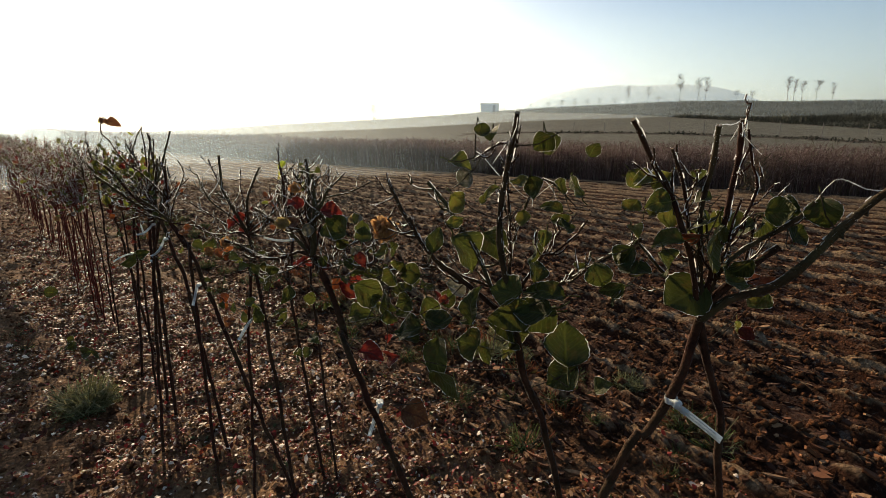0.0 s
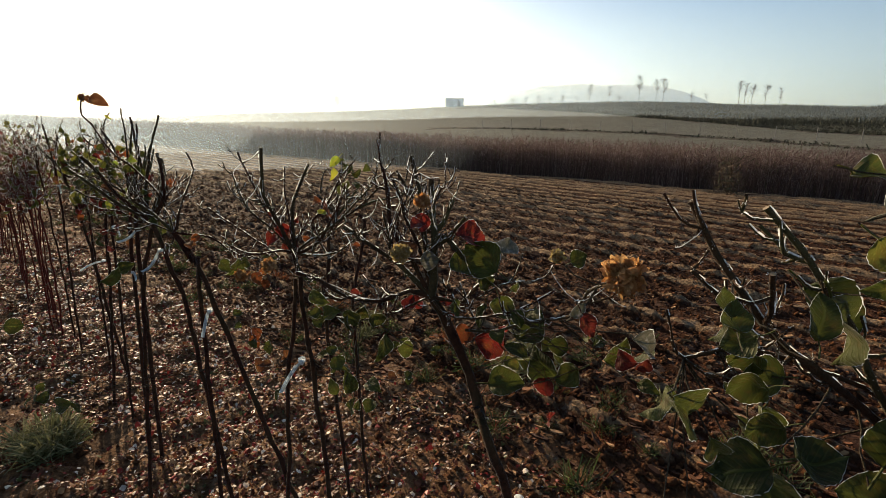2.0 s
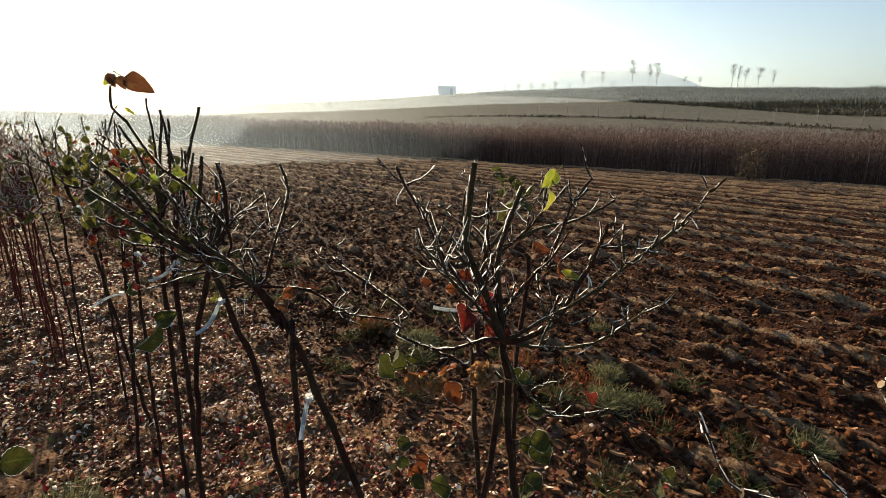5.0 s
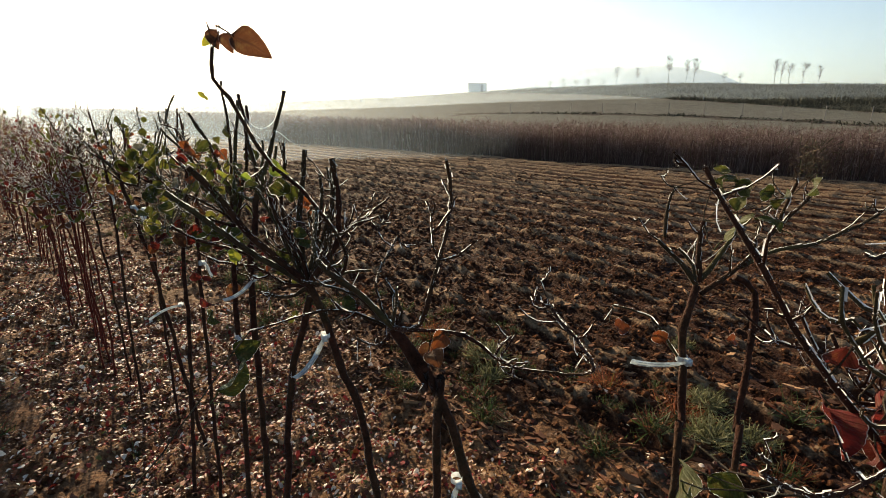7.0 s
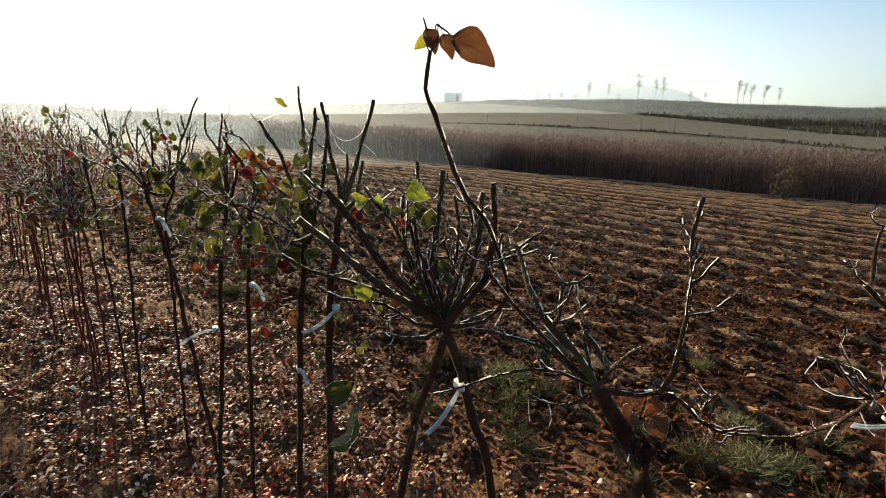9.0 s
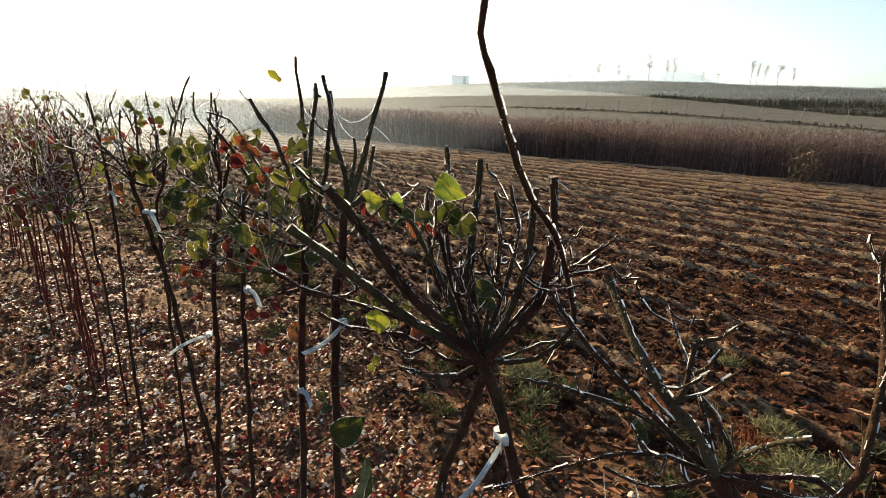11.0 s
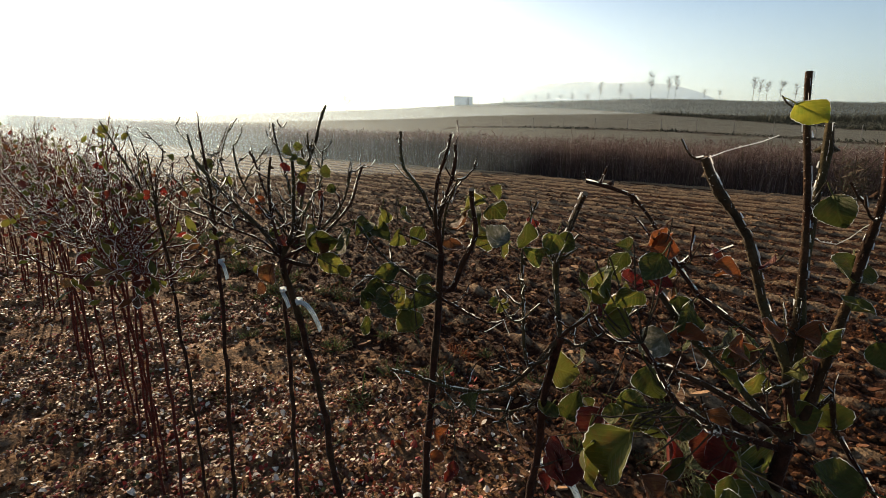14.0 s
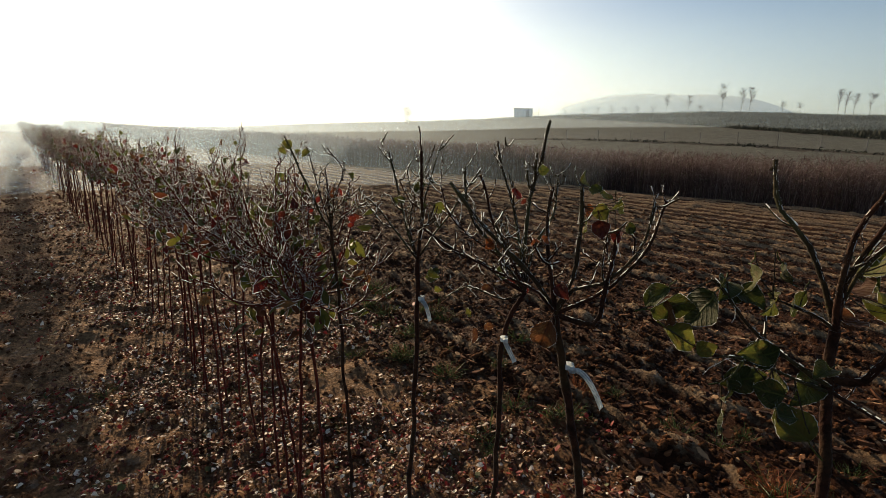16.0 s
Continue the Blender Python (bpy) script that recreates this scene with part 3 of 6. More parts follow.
def leaf_mesh(kind, curl, fold, wide, name="leaf"):
    """An oval pointed leaf, 1 long, with a midrib fold, a wavy margin, a frosted rim and a stalk."""
    heap, rows, cols = Heap(), 15, (-1.0, -0.975, -0.5, 0.0, 0.5, 0.975, 1.0)
    verts = []
    for i in range(rows + 1):
        t = i / rows
        w = wide * (math.sin(math.pi * t ** 0.78) ** 0.75 if 0 < t < 1 else 0.02)
        w *= 1 + 0.045 * (i % 2) + 0.05 * math.sin(5 * t + 11 * curl)
        for c in cols:
            x = c * w
            z = abs(c) * w * fold + curl * (t - 0.4) ** 2 + 0.045 * math.sin(9 * t + 4 * c + 7 * curl)
            verts.append((x, t - 0.5 * curl * curl * t, z))
    k = len(cols)
    for i in range(rows):
        for j in range(k - 1):
            a = i * k + j
            heap.f.append((a, a + 1, a + k + 1, a + k))
            heap.m.append(1 if j in (0, k - 2) and (i * 5 + j * 3 + int(curl * 10)) % 7 > 0 else 0)
    heap.v = verts
    tube(heap, [(0, -0.3, 0.03), (0, -0.1, 0.02), (0, 0.05, 0.16 * curl)], 0.018, 0.014, 4, 0.2)
    return heap.mesh(name, [SKIN[kind], M["frost"]])


LEAF = {k: [leaf_mesh(k, c, f, w) for c, f, w in ((-0.6, 0.4, 0.4), (0.5, 0.25, 0.42), (-0.4, 0.7, 0.38), (0.8, 0.35, 0.37), (-0.5, 0.4, 0.27))] for k in SKIN}


def leaf_turn(r):
    """Leaves hang: tips outwards and down, faces mostly sideways."""
    face = Vector((r.gauss(0, 1.1), -1, r.gauss(0.45, 0.95))).normalized()
    tip = Vector((r.gauss(0, 0.8), r.gauss(0, 0.4), r.gauss(-0.45, 0.6)))
    tip = (tip - face * tip.dot(face)).normalized()
    side = tip.cross(face)
    return Matrix((side, tip, face)).transposed().to_4x4()


def pointed(tip):
    """A leaf seen broadside, with its tip that way."""
    face = Vector((0.1, -1, 0.25)).normalized()
    tip = Vector(tip)
    tip = (tip - face * tip.dot(face)).normalized()
    return Matrix((tip.cross(face), tip, face)).transposed().to_4x4()


# ---- standard roses ----
ROSE_LABEL = "pruned standard rose on a tall bare stem, frosted twigs"


class Rose:
    def __init__(self, ob):
        self.ob, self.base, self.lines, self.frost = ob, Vector(ob.location), [], Heap()


def frost_on(heap, line, radius, many, r, size=1.0):
    """Small ice needles along a twig."""
    for _ in range(many):
        k = r.randrange(len(line) - 1)
        p = line[k].lerp(line[k + 1], r.random())
        way = Vector((r.gauss(0, 1), r.gauss(0, 1), r.gauss(0.6, 0.8))).normalized()
        s = way.orthogonal().normalized() * r.uniform(0.0003, 0.0008) * size
        a = p + way * radius * 0.8
        heap.add([a - s, a + s, a + way * r.uniform(0.0008, 0.0026) * size], [(0, 1, 2)])


def rime(heap, line, radius, r, cover=0.6):
    """A broken film of ice grown along the upper side of a twig."""
    lean = r.gauss(0, 0.5)
    for p, q in zip(line, line[1:]):
        for k in range(max(1, int((q - p).length / 0.006))):
            if r.random() > cover:
                continue
            n = max(1, int((q - p).length / 0.006))
            a, b = p.lerp(q, k / n), p.lerp(q, (k + 1) / n)
            way = (b - a).normalized()
            out = Vector((lean + r.gauss(0, 0.35), -0.3 + r.gauss(0, 0.4), 1))
            out = (out - way * out.dot(way)).normalized()
            o, w = out * radius * 0.9, out * r.uniform(0.0005, 0.0018)
            heap.add([a + o, b + o, b + o + w * r.uniform(0.3, 1.2), a + o + w], [(0, 1, 2, 3)])


def rose(pts, radius, label=ROSE_LABEL):
    ob = tagged(new("standard_rose"), label, "rose", "roses in the row")
    ob.location = (pts[0][0], pts[0][1], stand(pts[0][0], pts[0][1]))
    tree = Rose(ob)
    stem(tree, pts, radius)
    return tree


def stem(tree, pts, radius):
    heap = Heap()
    local = [Vector(p) - tree.base for p in pts]
    local[0].z = -0.03
    line = tube(heap, local, radius * 1.05, radius * 0.95, 8, 0.03, 0.006, 0.25)
    tree.lines.append(line[len(line) // 2:])
    part("stem", heap.mesh("stem", [M["bark"]]), tree.ob)
    return line


def twigs(heap, line, many, long, r, frost, depth=0):
    for _ in range(many):
        k = r.randrange(max(1, len(line) // 4), len(line))
        p = line[k]
        along = (line[k] - line[k - 1]).normalized()
        out = Vector((r.gauss(0, 1), r.gauss(0, 1), r.gauss(0.5, 0.6))).normalized()
        d = (along * 0.45 + out).normalized()
        ln = long * r.uniform(0.35, 1.0)
        q = p + d * ln + Vector((0, 0, ln * 0.2))
        rad = r.uniform(0.0007, 0.0015)
        tl = tube(heap, [p, p + d * ln * 0.5 + Vector((0, 0, -0.06 * ln)), q], rad * 1.35, rad * 0.8, 4, 0.025, 0.006, 0.5, 2)
        if frost is not None:
            frost_on(frost, tl, rad, int(ln * 500), r)
            rime(frost, tl, rad, r, 0.8)
        if depth < 1 and r.random() < 0.5:
            twigs(heap, tl, r.randrange(1, 3), long * 0.5, r, frost, depth + 1)


def forks(heap, line, many, radius, frost):
    """Side shoots, cut back, with twigs of their own."""
    for _ in range(many):
        k = rnd.randrange(len(line) // 4, max(len(line) // 4 + 1, int(len(line) * 0.72)))
        along = (line[k + 1] - line[k]).normalized()
        out = along.cross(Vector((rnd.gauss(0, 1), rnd.gauss(0, 1), rnd.gauss(0, 1)))).normalized()
        d = (along * 0.7 + out * 0.9 + Vector((0, 0, 0.25))).normalized()
        ln, rad = rnd.uniform(0.025, 0.07), radius * rnd.uniform(0.35, 0.6)
        p = line[k]
        shoot = tube(heap, [p, p + d * ln * 0.5 - along * 0.006, p + d * ln + Vector((0, 0, ln * 0.25))], rad, rad * 0.75, 5, 0.02, 0.004, 0.4, 1)
        twigs(heap, shoot, 3, 0.04, rnd, frost, 1)
        frost_on(frost, shoot, rad, int(ln * 500), rnd)
        rime(frost, shoot, rad, rnd)


def thorns(heap, line, radius, many, r):
    for _ in range(many):
        k = r.randrange(len(line) - 1)
        way = (line[k + 1] - line[k]).normalized()
        side = way.cross(Vector((r.gauss(0, 1), r.gauss(0, 1), r.gauss(0, 1)))).normalized()
        p, w = line[k] + side * radius * 0.8, way * 0.0038
        s = way.cross(side) * 0.0012
        heap.add([p - w, p + s, p + w, p - s, p + side * 0.0068 - way * 0.0025], [(0, 1, 4), (1, 2, 4), (2, 3, 4), (3, 0, 4)])


def cane(tree, pts, radius, twiggy=1.0):
    heap = Heap()
    local = [Vector(p) - tree.base for p in pts]
    line = tube(heap, local, radius * 0.86, radius * 0.56, 7, 0.022, 0.0045, 0.4, 1)
    span = sum((b - a).length for a, b in zip(line, line[1:]))
    twigs(heap, line, int(span * 23 * twiggy), 0.05, rnd, tree.frost)
    forks(heap, line, int(span * 9 * twiggy), radius, tree.frost)
    thorns(heap, line, radius, int(span * 12), rnd)
    frost_on(tree.frost, line, radius * 0.8, int(span * 650), rnd)
    rime(tree.frost, line, radius * 0.8, rnd, 0.62)
    tree.lines.append(line)
    green = rnd.random() < 0.45
    part("branch", heap.mesh("branch", [M["green_cane" if green else "bark"], M["cut_wood"], M["bark"]]), tree.ob, "dark thorny cane with a cut end" if radius > 0.005 else "")


LEAF_LABEL = {"g": "dark green leaf with frosted rim", "y": "yellow-green leaf with frosted rim", "Y": "bright yellow leaf with sun through it", "r": "dark red autumn leaf", "o": "orange autumn leaf", "b": "dry brown leaf", "w": "pale withered leaf"}


def leaves(tree, kind, spots, tip=None):
    if tip is None and kind in "gyro":
        near_by = [(x + rnd.gauss(0, 0.45) * s, y + rnd.gauss(0, 0.45) * s, z - rnd.uniform(-0.3, 0.7) * s, s * rnd.uniform(0.65, 0.95)) for x, y, z, s in spots]
        spots = list(spots) + [q for q in near_by if rnd.random() < 0.75]
    for x, y, z, size in spots:
        p = Vector((x, y, z)) - tree.base
        near = min((q for line in tree.lines for q in line), key=lambda q: (q - p).length)
        ob = part("leaf", rnd.choice(LEAF[kind]) if tip is None else LEAF[kind][4], tree.ob, LEAF_LABEL[kind])
        turn = leaf_turn(rnd) if tip is None else pointed(tip)
        start = p - turn.to_3x3() @ Vector((0, size * 0.5, 0))
        place_leaf = Matrix.Translation(start) @ turn @ Matrix.Scale(min(size * (0.98 if size > 0.058 else 0.85), 0.08), 4)
        ob.matrix_local = place_leaf
        back = start - turn.to_3x3() @ Vector((0, size * 0.3, 0))
        if (near - back).length > 0.01:
            heap, to_leaf = Heap(), place_leaf.inverted()
            tube(heap, [to_leaf @ q for q in (near, near.lerp(back, 0.5) + Vector((0, 0, -0.008)), back)], 0.0011 / size, 0.0008 / size, 4, 0.03 / size, 0.004 / size)
            part("stalk", heap.mesh("stalk", [M["green_cane"]]), ob, "thin dark leaf stalk")


def thread(tree, a, b, sag):
    a, b = Vector(a) - tree.base, Vector(b) - tree.base
    line = tube(tree.frost, [a, (a + b) / 2 - Vector((0, 0, sag)), b], 0.00045, 0.00045, 3, 0.012, 0.006)
    frost_on(tree.frost, line, 0.0008, int((b - a).length * 500), rnd)


def finish(tree, webs=8):
    """Frosted threads between twigs, then the gathered frost and leaf stalks."""
    for _ in range(webs):
        a, b = rnd.choice(tree.lines[1:]), rnd.choice(tree.lines[1:])
        p, q = a[int(rnd.uniform(0.6, 0.99) * len(a))], b[int(rnd.uniform(0.5, 0.99) * len(b))]
        if 0.02 < (p - q).length < 0.085:
            thread(tree, p + tree.base, q + tree.base, rnd.uniform(0.008, 0.03))
        else:
            thread(tree, p + tree.base, p + tree.base + Vector((rnd.gauss(0, 0.015), rnd.gauss(0, 0.015), -rnd.uniform(0.01, 0.03))), 0)
    if tree.frost.f:
        tagged(part("frost", tree.frost.mesh("frost", [M["frost"]], False), tree.ob, "white frost needles and threads"), kind="stuff")


tree = rose([(-0.12, 0.66, -0.02), (0.22, 0.66, 0.93), (0.28, 0.66, 1.04), (0.32, 0.66, 1.14), (0.33, 0.66, 1.21)], 0.0064)
stem(tree, [(0.50, 0.66, -0.02), (0.39, 0.66, 0.93), (0.36, 0.66, 1.11), (0.33, 0.66, 1.21)], 0.0056)
cane(tree, [(0.33, 0.66, 1.21), (0.315, 0.656, 1.264), (0.294, 0.654, 1.324), (0.271, 0.649, 1.375), (0.247, 0.641, 1.410), (0.223, 0.633, 1.443), (0.204, 0.622, 1.467)], 0.0046, 0.5)
cane(tree, [(0.33, 0.66, 1.21), (0.314, 0.669, 1.299), (0.304, 0.669, 1.351), (0.292, 0.664, 1.380), (0.279, 0.659, 1.409), (0.266, 0.653, 1.434)], 0.0034, 0.6)
cane(tree, [(0.33, 0.66, 1.21), (0.322, 0.663, 1.300), (0.315, 0.660, 1.367), (0.313, 0.650, 1.403), (0.312, 0.640, 1.437), (0.306, 0.628, 1.461)], 0.0046, 0.4)
cane(tree, [(0.33, 0.66, 1.21), (0.337, 0.660, 1.278), (0.347, 0.661, 1.352), (0.348, 0.658, 1.409), (0.344, 0.650, 1.443), (0.338, 0.639, 1.468)], 0.0050, 0.4)
cane(tree, [(0.33, 0.66, 1.21), (0.346, 0.662, 1.278), (0.367, 0.663, 1.337), (0.384, 0.661, 1.388), (0.370, 0.653, 1.416), (0.353, 0.649, 1.457)], 0.0026, 0.8)
cane(tree, [(0.33, 0.66, 1.21), (0.360, 0.653, 1.242), (0.395, 0.642, 1.259), (0.407, 0.631, 1.272), (0.431, 0.623, 1.303), (0.454, 0.617, 1.339), (0.475, 0.609, 1.367), (0.492, 0.600, 1.391)], 0.0072, 0.15)
cane(tree, [(0.33, 0.66, 1.21), (0.349, 0.661, 1.247), (0.382, 0.660, 1.278), (0.400, 0.657, 1.298), (0.415, 0.653, 1.312)], 0.0062, 0.3)
cane(tree, [(0.33, 0.66, 1.21), (0.347, 0.663, 1.270), (0.377, 0.660, 1.308), (0.406, 0.654, 1.330), (0.426, 0.647, 1.351), (0.440, 0.640, 1.371)], 0.0042, 0.7)
cane(tree, [(0.33, 0.66, 1.21), (0.312, 0.674, 1.243), (0.284, 0.687, 1.271), (0.256, 0.702, 1.306)], 0.0030, 0.8)
cane(tree, [(0.33, 0.66, 1.21), (0.337, 0.662, 1.231), (0.372, 0.666, 1.261), (0.393, 0.675, 1.313), (0.394, 0.680, 1.349)], 0.0030, 1.0)
thread(tree, (0.440, 0.640, 1.371), (0.465, 0.624, 1.397), -0.012)
thread(tree, (0.465, 0.624, 1.397), (0.487, 0.600, 1.389), 0.004)
thread(tree, (0.306, 0.628, 1.461), (0.338, 0.639, 1.468), 0.004)
leaves(tree, 'g', [(0.33, 0.68, 1.34, 0.065), (0.32, 0.64, 1.31, 0.070), (0.30, 0.66, 1.24, 0.075), (0.36, 0.65, 1.28, 0.055), (0.41, 0.64, 1.36, 0.050), (0.45, 0.63, 1.35, 0.055), (0.26, 0.64, 1.32, 0.050), (0.23, 0.69, 1.28, 0.055), (0.41, 0.68, 1.34, 0.060), (0.37, 0.68, 1.33, 0.050), (0.27, 0.68, 1.37, 0.045), (0.19, 0.64, 1.27, 0.050), (0.23, 0.65, 1.27, 0.060), (0.31, 0.67, 1.39, 0.040)])
leaves(tree, 'y', [(0.41, 0.68, 1.22, 0.055), (0.24, 0.68, 1.39, 0.040), (0.23, 0.69, 1.35, 0.045), (0.24, 0.63, 1.37, 0.045), (0.26, 0.67, 1.39, 0.045), (0.28, 0.67, 1.34, 0.040)])
leaves(tree, 'o', [(0.41, 0.66, 1.26, 0.050), (0.29, 0.64, 1.33, 0.030)])
leaves(tree, 'r', [(0.40, 0.66, 1.19, 0.030)])
finish(tree)
tree = rose([(0.34, 0.74, -0.02), (0.18, 0.74, 0.87), (0.11, 0.74, 1.10), (0.09, 0.74, 1.18)], 0.0056)
cane(tree, [(0.09, 0.74, 1.18), (0.082, 0.731, 1.241), (0.069, 0.723, 1.302), (0.070, 0.715, 1.367), (0.075, 0.704, 1.420), (0.078, 0.689, 1.453), (0.080, 0.672, 1.477)], 0.0056, 0.3)
cane(tree, [(0.09, 0.74, 1.18), (0.045, 0.753, 1.216), (0.002, 0.764, 1.247), (-0.024, 0.772, 1.264), (-0.050, 0.784, 1.297), (-0.076, 0.798, 1.338), (-0.098, 0.813, 1.382)], 0.0050, 0.8)
cane(tree, [(0.09, 0.74, 1.18), (0.062, 0.756, 1.233), (0.036, 0.770, 1.282), (0.002, 0.786, 1.336), (-0.019, 0.795, 1.361), (-0.035, 0.802, 1.379)], 0.0042, 0.9)
cane(tree, [(0.09, 0.74, 1.18), (0.086, 0.753, 1.260), (0.106, 0.764, 1.335), (0.134, 0.770, 1.385), (0.166, 0.759, 1.365)], 0.0026, 0.6)
cane(tree, [(0.09, 0.74, 1.18), (0.111, 0.733, 1.201), (0.150, 0.729, 1.233), (0.180, 0.722, 1.255), (0.208, 0.715, 1.275), (0.236, 0.708, 1.293), (0.259, 0.700, 1.311)], 0.0044, 0.6)
cane(tree, [(0.09, 0.74, 1.18), (0.106, 0.740, 1.234), (0.133, 0.739, 1.281), (0.156, 0.735, 1.317)], 0.0034, 0.8)
cane(tree, [(0.09, 0.74, 1.18), (0.084, 0.769, 1.401), (0.077, 0.754, 1.438), (0.055, 0.729, 1.433), (0.029, 0.702, 1.417)], 0.0022, 0.4)
cane(tree, [(0.09, 0.74, 1.18), (0.071, 0.758, 1.215), (0.037, 0.771, 1.228), (-0.033, 0.786, 1.251), (-0.095, 0.793, 1.240)], 0.0032, 0.8)
leaves(tree, 'g', [(0.03, 0.76, 1.27, 0.085), (-0.02, 0.74, 1.31, 0.055), (-0.09, 0.73, 1.25, 0.050), (-0.12, 0.74, 1.22, 0.060), (-0.07, 0.73, 1.21, 0.050), (0.05, 0.71, 1.45, 0.040), (0.12, 0.72, 1.44, 0.045), (0.14, 0.76, 1.43, 0.050), (0.03, 0.70, 1.22, 0.070), (0.08, 0.71, 1.20, 0.070), (-0.02, 0.74, 1.11, 0.080), (0.03, 0.72, 1.15, 0.070), (0.09, 0.74, 1.14, 0.070), (0.17, 0.73, 1.15, 0.090), (0.17, 0.73, 1.09, 0.065), (0.17, 0.77, 1.38, 0.060), (0.12, 0.72, 1.37, 0.055), (0.12, 0.73, 1.27, 0.055), (0.13, 0.72, 1.23, 0.070), (-0.07, 0.74, 1.16, 0.060), (-0.01, 0.72, 1.18, 0.060), (-0.10, 0.73, 1.28, 0.045), (-0.08, 0.75, 1.27, 0.050), (0.08, 0.72, 1.23, 0.060), (0.15, 0.74, 1.33, 0.050), (-0.03, 0.76, 1.18, 0.060), (-0.12, 0.71, 1.32, 0.040), (0.11, 0.71, 1.20, 0.070)])
leaves(tree, 'y', [(0.02, 0.72, 1.35, 0.055), (0.02, 0.75, 1.41, 0.050), (0.09, 0.74, 1.38, 0.045), (0.00, 0.72, 1.33, 0.040), (0.05, 0.72, 1.37, 0.040), (0.10, 0.71, 1.33, 0.040)])
leaves(tree, 'w', [(0.03, 0.73, 1.40, 0.050)])
leaves(tree, 'r', [(-0.11, 0.70, 1.14, 0.050)])
leaves(tree, 'b', [(-0.05, 0.75, 1.01, 0.060)])
finish(tree)
tree = rose([(0.13, 1.09, -0.02), (-0.210, 1.053, 0.940), (-0.232, 1.073, 1.003), (-0.250, 1.092, 1.066), (-0.279, 1.113, 1.129), (-0.31, 1.13, 1.18)], 0.0076)
cane(tree, [(-0.31, 1.13, 1.18), (-0.306, 1.150, 1.255), (-0.310, 1.165, 1.306), (-0.309, 1.174, 1.341), (-0.311, 1.180, 1.361)], 0.0078, 0.8)
cane(tree, [(-0.31, 1.13, 1.18), (-0.318, 1.161, 1.252), (-0.325, 1.185, 1.302), (-0.329, 1.205, 1.336), (-0.337, 1.224, 1.365), (-0.343, 1.242, 1.391)], 0.0062, 0.6)
cane(tree, [(-0.31, 1.13, 1.18), (-0.343, 1.149, 1.236), (-0.372, 1.163, 1.280), (-0.378, 1.172, 1.312), (-0.384, 1.181, 1.343), (-0.389, 1.191, 1.376)], 0.0052, 1.0)
cane(tree, [(-0.31, 1.13, 1.18), (-0.318, 1.137, 1.219), (-0.337, 1.150, 1.277), (-0.353, 1.155, 1.309), (-0.359, 1.158, 1.334), (-0.372, 1.162, 1.360)], 0.0036, 1.0)
cane(tree, [(-0.31, 1.13, 1.18), (-0.304, 1.147, 1.263), (-0.292, 1.143, 1.274), (-0.271, 1.129, 1.255), (-0.251, 1.114, 1.229), (-0.237, 1.104, 1.217)], 0.0055, 0.6)
cane(tree, [(-0.31, 1.13, 1.18), (-0.343, 1.139, 1.190), (-0.389, 1.142, 1.173), (-0.442, 1.150, 1.174), (-0.489, 1.164, 1.195), (-0.526, 1.173, 1.206)], 0.0046, 1.0)
cane(tree, [(-0.31, 1.13, 1.18), (-0.363, 1.149, 1.229), (-0.376, 1.152, 1.239), (-0.414, 1.162, 1.262), (-0.450, 1.171, 1.283)], 0.0052, 0.7)
cane(tree, [(-0.31, 1.13, 1.18), (-0.286, 1.121, 1.179), (-0.262, 1.112, 1.179), (-0.238, 1.110, 1.204), (-0.214, 1.106, 1.222)], 0.0034, 1.0)
cane(tree, [(-0.31, 1.13, 1.18), (-0.317, 1.144, 1.244), (-0.327, 1.153, 1.289), (-0.305, 1.156, 1.328), (-0.291, 1.158, 1.356)], 0.0026, 1.2)
cane(tree, [(-0.31, 1.13, 1.18), (-0.337, 1.140, 1.204), (-0.375, 1.159, 1.261), (-0.391, 1.170, 1.292)], 0.0026, 1.2)
cane(tree, [(-0.31, 1.13, 1.18), (-0.321, 1.153, 1.168), (-0.403, 1.173, 1.123), (-0.469, 1.204, 1.117)], 0.0024, 1.0)
cane(tree, [(-0.31, 1.13, 1.18), (-0.291, 1.095, 1.168), (-0.250, 1.062, 1.171), (-0.191, 1.033, 1.197), (-0.151, 1.009, 1.232)], 0.0022, 0.8)
cane(tree, [(-0.258, 1.093, 1.140), (-0.221, 1.054, 1.154), (-0.185, 1.019, 1.183), (-0.151, 0.982, 1.201), (-0.140, 0.949, 1.227), (-0.140, 0.920, 1.261), (-0.130, 0.892, 1.280)], 0.0026, 0.3)
cane(tree, [(-0.238, 1.104, 1.189), (-0.212, 1.077, 1.218), (-0.190, 1.046, 1.233), (-0.182, 1.016, 1.243), (-0.178, 0.987, 1.257), (-0.176, 0.959, 1.276), (-0.177, 0.933, 1.297)], 0.0012, 0.25)
leaves(tree, 'r', [(-0.25, 1.10, 1.28, 0.060), (-0.21, 1.11, 1.12, 0.080), (-0.33, 1.17, 1.15, 0.040), (-0.28, 1.12, 1.16, 0.040), (-0.33, 1.10, 1.30, 0.040)])
leaves(tree, 'g', [(-0.24, 1.09, 1.26, 0.070), (-0.22, 1.10, 1.22, 0.050), (-0.17, 1.14, 1.20, 0.045), (-0.15, 1.11, 1.14, 0.070), (-0.41, 1.13, 1.15, 0.050), (-0.48, 1.12, 1.18, 0.050), (-0.39, 1.17, 1.07, 0.060), (-0.44, 1.14, 1.06, 0.050), (-0.20, 1.10, 1.16, 0.060), (-0.44, 1.11, 1.05, 0.055), (-0.40, 1.11, 1.15, 0.050), (-0.14, 1.09, 1.09, 0.070), (0.00, 1.12, 1.09, 0.060)])
